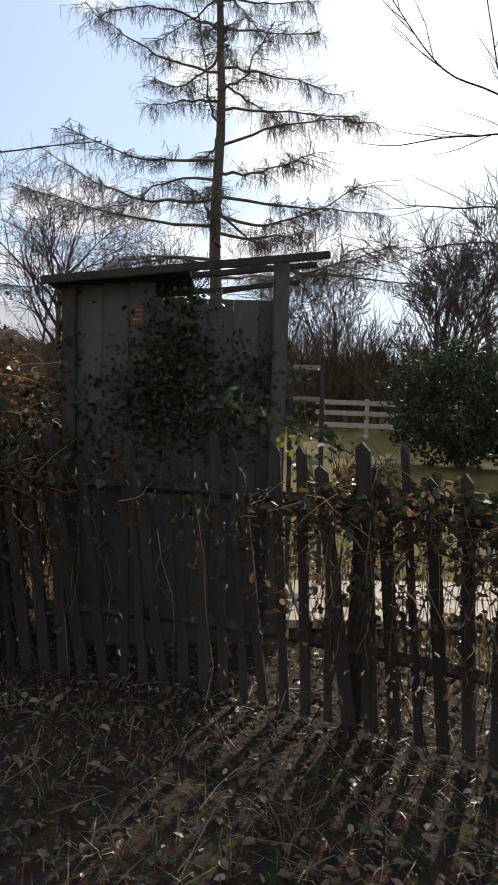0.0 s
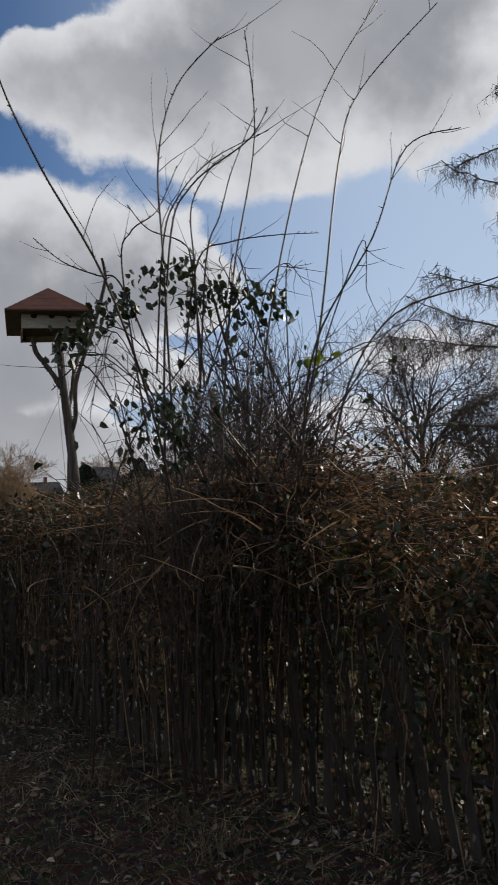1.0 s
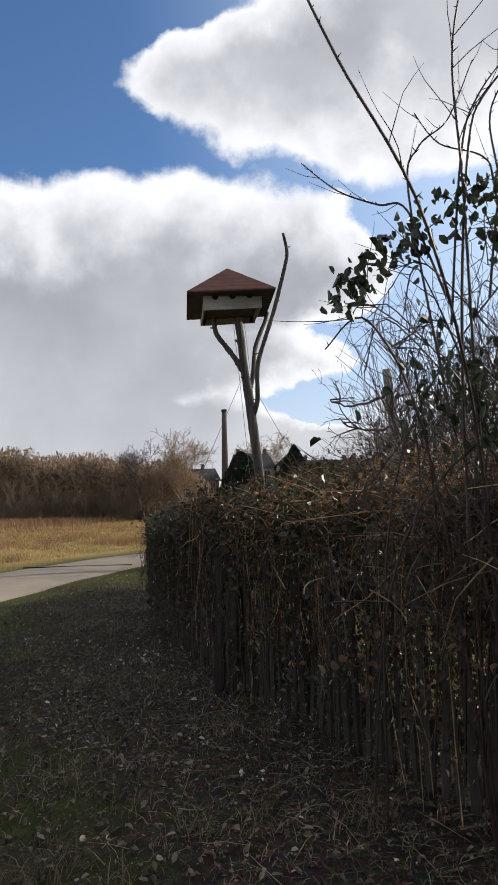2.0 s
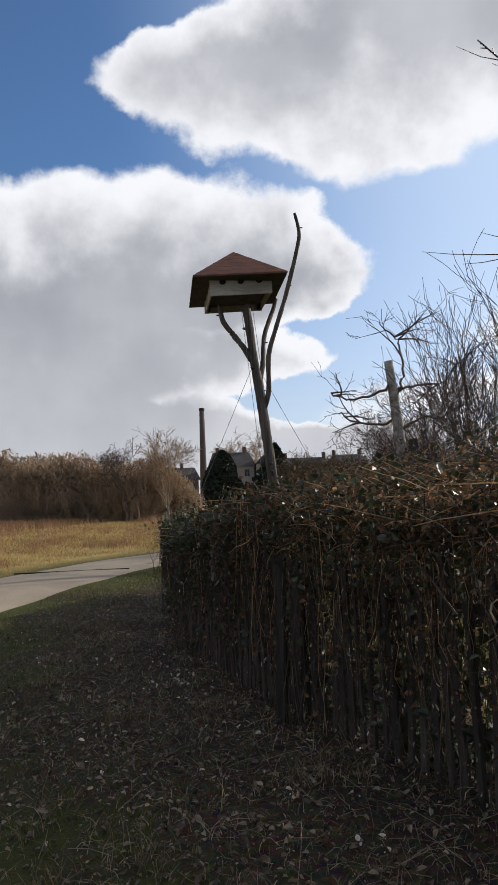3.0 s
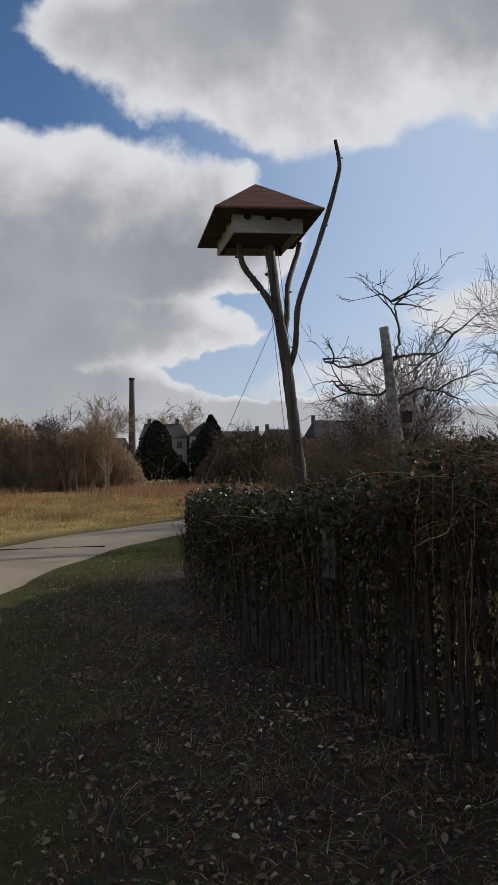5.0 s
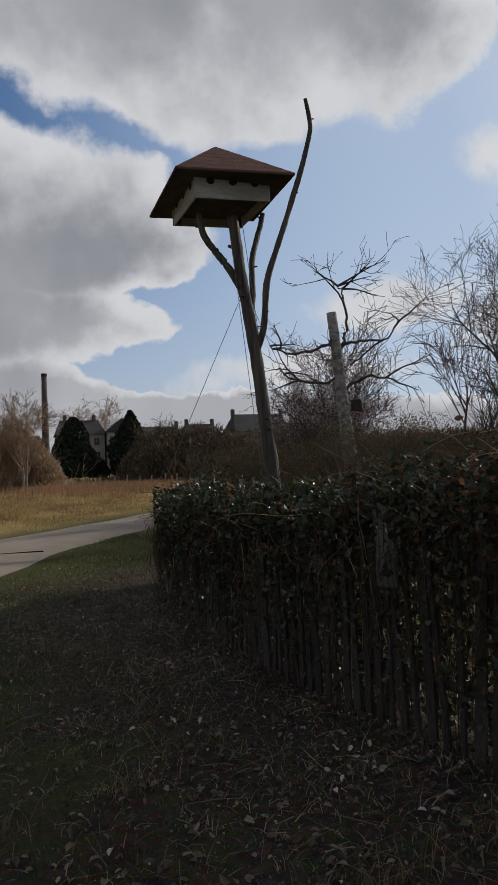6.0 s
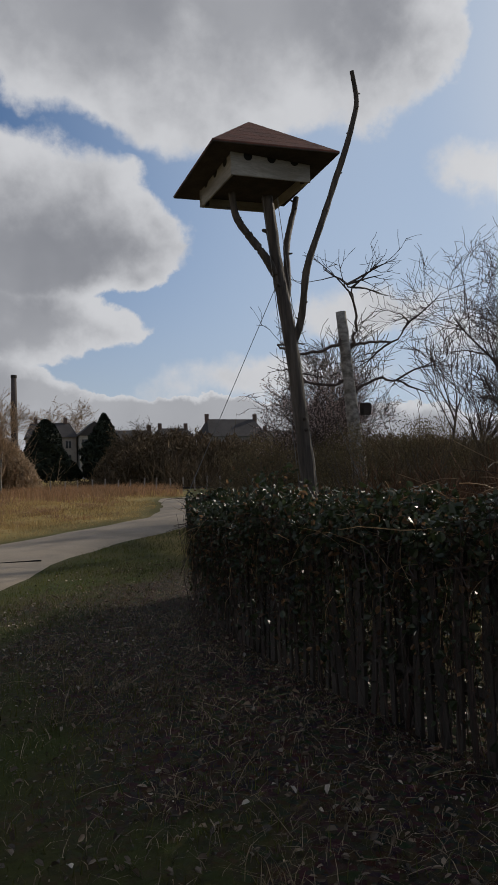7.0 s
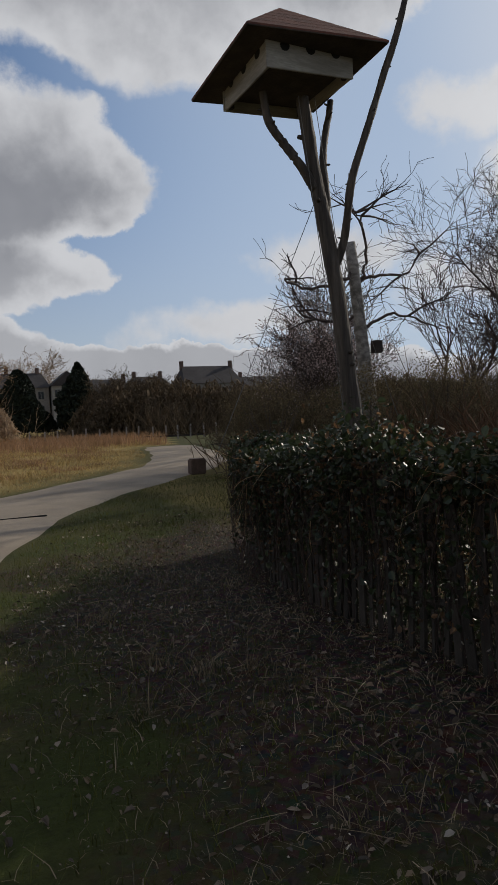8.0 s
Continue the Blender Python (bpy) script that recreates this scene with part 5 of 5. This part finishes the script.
        for x, y, z, sx, sz, m in spots:
            out.append(np.stack([rng.normal(x, sx, m), rng.normal(y, 0.12, m), rng.normal(z, sz, m)], 1) - np.array(base))
        return np.concatenate(out)

    # leaves hang in small bunches from an arching cane, and in a dark clump below
    bunch = []
    for k in range(46):
        f = k / 45
        c = Vector((-0.46 + 1.25 * f, 4.4 + r.gauss(0, 0.05), 2.36 + 0.46 * math.sin(min(f * 1.9, 1.0) * 1.57) - 0.28 * max(f - 0.5, 0) + r.gauss(0, 0.05)))
        n = r.randrange(5, 13)
        bunch.append(rng.normal(0, 0.035, (n, 3)) * np.array([1, 1, 1.2]) + np.array(c - base))
    for k in range(60):
        c = r.choice(nodes)
        if c.z < 2.75:
            bunch.append(rng.normal(0, 0.03, (r.randrange(1, 4), 3)) + np.array(c))
    bunch.append(cloud([(0.06, 4.5, 2.0, 0.11, 0.14, 130), (0.35, 4.5, 1.88, 0.3, 0.13, 90)]))
    g = np.concatenate(bunch)
    tagged(part("leaf_cover", leaf_mesh("leaf_cover", g, rng.uniform(0.03, 0.07, len(g)), M_LEAF, rng, ratio=0.62, along=(0, -0.2, -0.6)), t, "dark evergreen bramble leaves"), kind="stuff")
    y = cloud([(0.95, 4.35, 2.35, 0.03, 0.03, 8), (0.95, 4.2, 1.25, 0.06, 0.05, 20)])
    tagged(part("young_leaf_cover", leaf_mesh("young_leaf_cover", y, rng.uniform(0.04, 0.075, len(y)), M_LIME, rng, ratio=0.8), t, "bright yellow-green leaves"), kind="stuff")


bramble()


# ---- grass, litter ----
def scatter(rng, n, x0, x1, y0, y1):
    return rng.uniform(x0, x1, n), rng.uniform(y0, y1, n)


def ground_cover():
    rng = np.random.default_rng(77)
    x, y = scatter(rng, 260000, -8, 4.5, -1.5, 18)
    fd, rd = fence_far(x, y), road_side(x, y)
    keep = (rd < -1.7) & (rng.random(len(x)) < np.clip(1.1 - fd / 3.4, 0.06, 0.8) * np.where(y > 3, np.interp(fd, [0.3, 0.5, 1.3], [0.3, 0.35, 1.0]), 0.85) * np.interp(y, [-1, 7.5, 9.5], [0.75, 0.7, 0.3]))
    x, y = x[keep], y[keep]
    z = ground_z(x, y) + rng.uniform(0.006, 0.035, len(x))
    tagged(new("fallen_leaves", leaf_mesh("fallen_leaves", np.stack([x, y, z], 1), 0.010 + 0.046 * rng.random(len(x)) ** 2.4, M_LITTER, rng, flat=0.6, ratio=0.55)), "curled brown fallen leaves along the fence", "leaf litter", kind="stuff")
    x, y = scatter(rng, 260000, -9, 5, -1.5, 24)
    fd, rd = fence_far(x, y), road_side(x, y)
    patch = np.sin(1.9 * x + 0.7 * y) * np.sin(1.1 * y - 0.8 * x) * 0.5 + 0.5
    keep = (rd < -1.45) & (rng.random(len(x)) < np.where(y < 6, np.clip((fd - 0.5) / 2.2, 0.06, 1), np.clip((fd - 0.3) / 1.7, 0.16, 1)) * (0.4 + 0.6 * patch)) & (rng.random(len(x)) < 0.8)
    x, y = x[keep], y[keep]
    tagged(new("verge_grass", blade_mesh("verge_grass", np.stack([x, y, ground_z(x, y) - 0.005], 1), rng.uniform(0.03, 0.11, len(x)), rng.uniform(0.0016, 0.0034, len(x)), M_GRASS, rng, 0.7)), "short green verge grass", "grass", kind="stuff")
    # pale leaves of the litter, their near-white tone also standing for highlights
    x, y = scatter(rng, 14000, -4.5, 3.2, -1.0, 13)
    fd = fence_far(x, y)
    keep = (rng.random(len(x)) < np.clip(1.15 - fd / 2.3, 0.05, 1) * np.interp(y, [-1, 8, 10], [0.75, 0.6, 0.16]) * (0.25 + 1.2 * (np.sin(2.3 * x + y) * np.sin(1.7 * y - x) > 0.1)))
    x, y = x[keep], y[keep]
    tagged(new("bleached_litter", leaf_mesh("bleached_litter", np.stack([x, y, ground_z(x, y) + rng.uniform(0.012, 0.04, len(x))], 1), 0.008 + 0.04 * rng.random(len(x)) ** 2.0, M_FLECK, rng, flat=0.6, ratio=0.6)), "pale leaves in the litter, some coloured to stand for highlights", "leaf litter", kind="stuff")
    x, y = scatter(rng, 150000, -7, 4, -1.2, 16)
    fd, rd = fence_far(x, y), road_side(x, y)
    keep = (rd < -1.8) & (rng.random(len(x)) < np.clip(1.15 - fd / 2.4, 0.03, 0.7))
    x, y = x[keep], y[keep]
    tagged(new("withered_grass", blade_mesh("withered_grass", np.stack([x, y, ground_z(x, y) - 0.004], 1), rng.uniform(0.015, 0.07, len(x)), rng.uniform(0.0012, 0.003, len(x)), M_STRAW, rng, 1.6)), "withered flattened grass among the leaves", "grass", kind="stuff")
    # straw
    r = random.Random(8)
    a = Acc()
    for k in range(11000):
        px, py = r.uniform(-5.5, 3.2), r.uniform(-0.5, 13.5)
        f = float(fence_far(px, py)[0])
        if r.random() > np.clip(1.1 - f / 2.4, 0.08, 1) * np.interp(py, [6, 9], [1, 0.45]) or abs(float(road_side(px, py)[0])) < 1.8:
            continue
        z = float(ground_z(px, py)[0])
        an, ln = r.uniform(0, 6.28), 0.04 + 0.26 * r.random() ** 2.2
        b = Vector((px, py, z + 0.01))
        e = b + Vector((math.cos(an), math.sin(an), r.uniform(0.0, 0.5))) * ln
        a.tube([b, b.lerp(e, 0.5) + Vector((r.gauss(0, 0.012), r.gauss(0, 0.012), ln * 0.04)), e], [0.0018, 0.0016, 0.0008], 3)
    tagged(new("straw", a.mesh("straw", M_STRAW)), "pale dry stems lying on the ground", "straw", kind="stuff")
    # flattened tufts of dead grass
    tx, ty = scatter(rng, 260, -4.6, 2.4, 0.5, 13.5)
    tf, tr = fence_far(tx, ty), road_side(tx, ty)
    keep = (tf > 0.35) & (tf < 3.2) & (tr < -2.0) & (rng.random(len(tx)) < np.interp(ty, [0, 7, 10], [0.75, 0.7, 0.45]))
    blades, heights = [], []
    for cx, cy in zip(tx[keep], ty[keep]):
        n = int(rng.integers(25, 70))
        blades.append(np.stack([rng.normal(cx, 0.07, n), rng.normal(cy, 0.07, n)], 1))
        heights.append(rng.uniform(0.05, 0.17, n) * rng.uniform(0.6, 1.2))
    blades, heights = np.concatenate(blades), np.concatenate(heights)
    tagged(new("dead_grass_tufts", blade_mesh("dead_grass_tufts", np.column_stack([blades, ground_z(blades[:, 0], blades[:, 1])]), heights, rng.uniform(0.0014, 0.0032, len(heights)), M_TUFT, rng, 1.1)), "flattened tufts of pale dead grass", "grass", kind="stuff")
    # rusty tall grass at the meadow's far side
    x, y = scatter(rng, 60000, -34, 14, 40, 61)
    keep = (road_side(x, y) > 4) & (rng.random(len(x)) < np.clip((y - 40) / 14, 0, 1) * (0.5 + 0.5 * np.sin(0.35 * x + 1)))
    x, y = x[keep], y[keep]
    tagged(new("tall_dry_grass", blade_mesh("tall_dry_grass", np.stack([x, y, np.zeros(len(x)) - 0.01], 1), rng.uniform(0.3, 0.85, len(x)), rng.uniform(0.01, 0.022, len(x)), M_REED, rng, 0.35)), "tall rusty dry grass at the meadow's edge", "grass", kind="stuff")
    # meadow
    x, y = scatter(rng, 330000, -34, 22, 17, 62)
    rd = road_side(x, y)
    dist = np.hypot(x + 3, y - 5)
    tuft = np.sin(x * 1.3 + 2 * np.sin(y * 0.5)) * np.sin(y * 0.9 + np.sin(x * 0.7)) * 0.5 + 0.5
    keep = (rd > 1.6) & (rng.random(len(x)) < (0.25 + 0.75 * tuft)) & (rng.random(len(x)) < np.clip(26 / dist, 0.3, 1)) & (np.abs(x + 3) < 8 + dist * 0.5)
    x, y, dist, tuft, rd = x[keep], y[keep], dist[keep], tuft[keep], rd[keep]
    h = rng.uniform(0.08, 0.26, len(x)) * (0.5 + 0.9 * tuft) * np.clip((rd - 1.2) / 2.5, 0.25, 1)
    tagged(new("meadow_grass", blade_mesh("meadow_grass", np.stack([x, y, ground_z(x, y) - 0.01], 1), h, 0.00035 * dist * rng.uniform(0.7, 1.3, len(x)), M_HAY, rng, 0.9)), "long dry golden meadow grass", "grass", kind="stuff")
    # clumps that stand out of the meadow
    cx, cy = scatter(rng, 420, -24, 8, 17, 46)
    keep = road_side(cx, cy) > 3.0
    cx, cy = cx[keep], cy[keep]
    n = 90
    x = np.repeat(cx, n) + rng.normal(0, 0.22, n * len(cx))
    y = np.repeat(cy, n) + rng.normal(0, 0.16, n * len(cx))
    h = np.repeat(rng.uniform(0.16, 0.42, len(cx)), n) * rng.uniform(0.5, 1.1, n * len(cx))
    tagged(new("meadow_clumps", blade_mesh("meadow_clumps", np.stack([x, y, ground_z(x, y) - 0.01], 1), h, rng.uniform(0.004, 0.009, len(x)), M_REED, rng, 1.0)), "bent rusty grass clumps in the meadow", "grass", kind="stuff")


ground_cover()


# ---- picket fence ----
def picket_fence():
    r = random.Random(17)
    t = thing("picket_fence", (0, 0, 0), "weathered leaning picket fence overgrown with vines", "fence")
    a = Acc()
    a.v = [(-0.028, -0.009, 0), (0.028, -0.009, 0), (0.028, -0.009, 1.15), (0.004, -0.013, 1.17), (-0.028, -0.009, 1.13),
           (-0.028, 0.009, 0), (0.028, 0.009, 0), (0.028, 0.009, 1.15), (0.004, 0.013, 1.17), (-0.028, 0.009, 1.13)]
    a.f = [(0, 1, 2, 3, 4), (9, 8, 7, 6, 5), (0, 5, 6, 1), (1, 6, 7, 2), (2, 7, 8, 3), (3, 8, 9, 4), (4, 9, 5, 0)]
    me = a.mesh("picket", M_PICKET)
    for s, (p, d) in enumerate(FENCE[:-1]):
        o = part("picket", me, t)
        rz = math.atan2(d.y, d.x)
        o.location = (p.x, p.y, -0.02)
        o.rotation_euler = (r.gauss(0, 0.025), r.gauss(0.075 if p.y < 4.2 else 0.02, 0.04), rz + r.gauss(0, 0.2))
        o.scale = (r.uniform(0.55, 1.15), r.uniform(0.8, 1.6), r.uniform(0.88, 1.08))
        if s % 18 == 9:
            q = part("post", box_mesh("post", 0.085, 0.085, 1.16, M_PICKET, 0.008), t, "thick weathered fence post")
            nrm = Vector((d.y, -d.x))
            if nrm.x < 0:
                nrm = -nrm
            q.location, q.rotation_euler = (p.x + nrm.x * 0.09, p.y + nrm.y * 0.09, 0.54), (r.gauss(0, 0.03), r.gauss(0, 0.03), rz)
    for dx, dy, ht in ((0, 0, 1.2), (0.11, -0.03, 1.08)):
        q = part("stake", box_mesh("stake", 0.075, 0.07, ht, M_PICKET, 0.01), t, "rough stake driven in before the pickets")
        q.location, q.rotation_euler = (-0.98 + dx, 7.2 + dy, ht / 2 - 0.05), (0.03, -0.03, 1.2)
    q = part("patch_board", box_mesh("patch_board", 0.16, 0.022, 0.42, M_SHED, 0.004), t, "grey patch board nailed across the pickets")
    q.location, q.rotation_euler = (-1.39, 8.8, 1.03), (0.02, 0.04, 1.88)
    for z in (0.32, 0.95):
        b = Acc()
        pts = []
        for p, d in FENCE[::6]:
            nrm = Vector((d.y, -d.x, 0))
            if nrm.x < 0:
                nrm = -nrm
            pts.append(Vector((p.x, p.y, z)) + nrm * 0.032)
        b.tube(pts, [0.03] * len(pts), 4)
        part("rail", b.mesh("rail", M_PICKET), t, "weathered fence rail")


picket_fence()
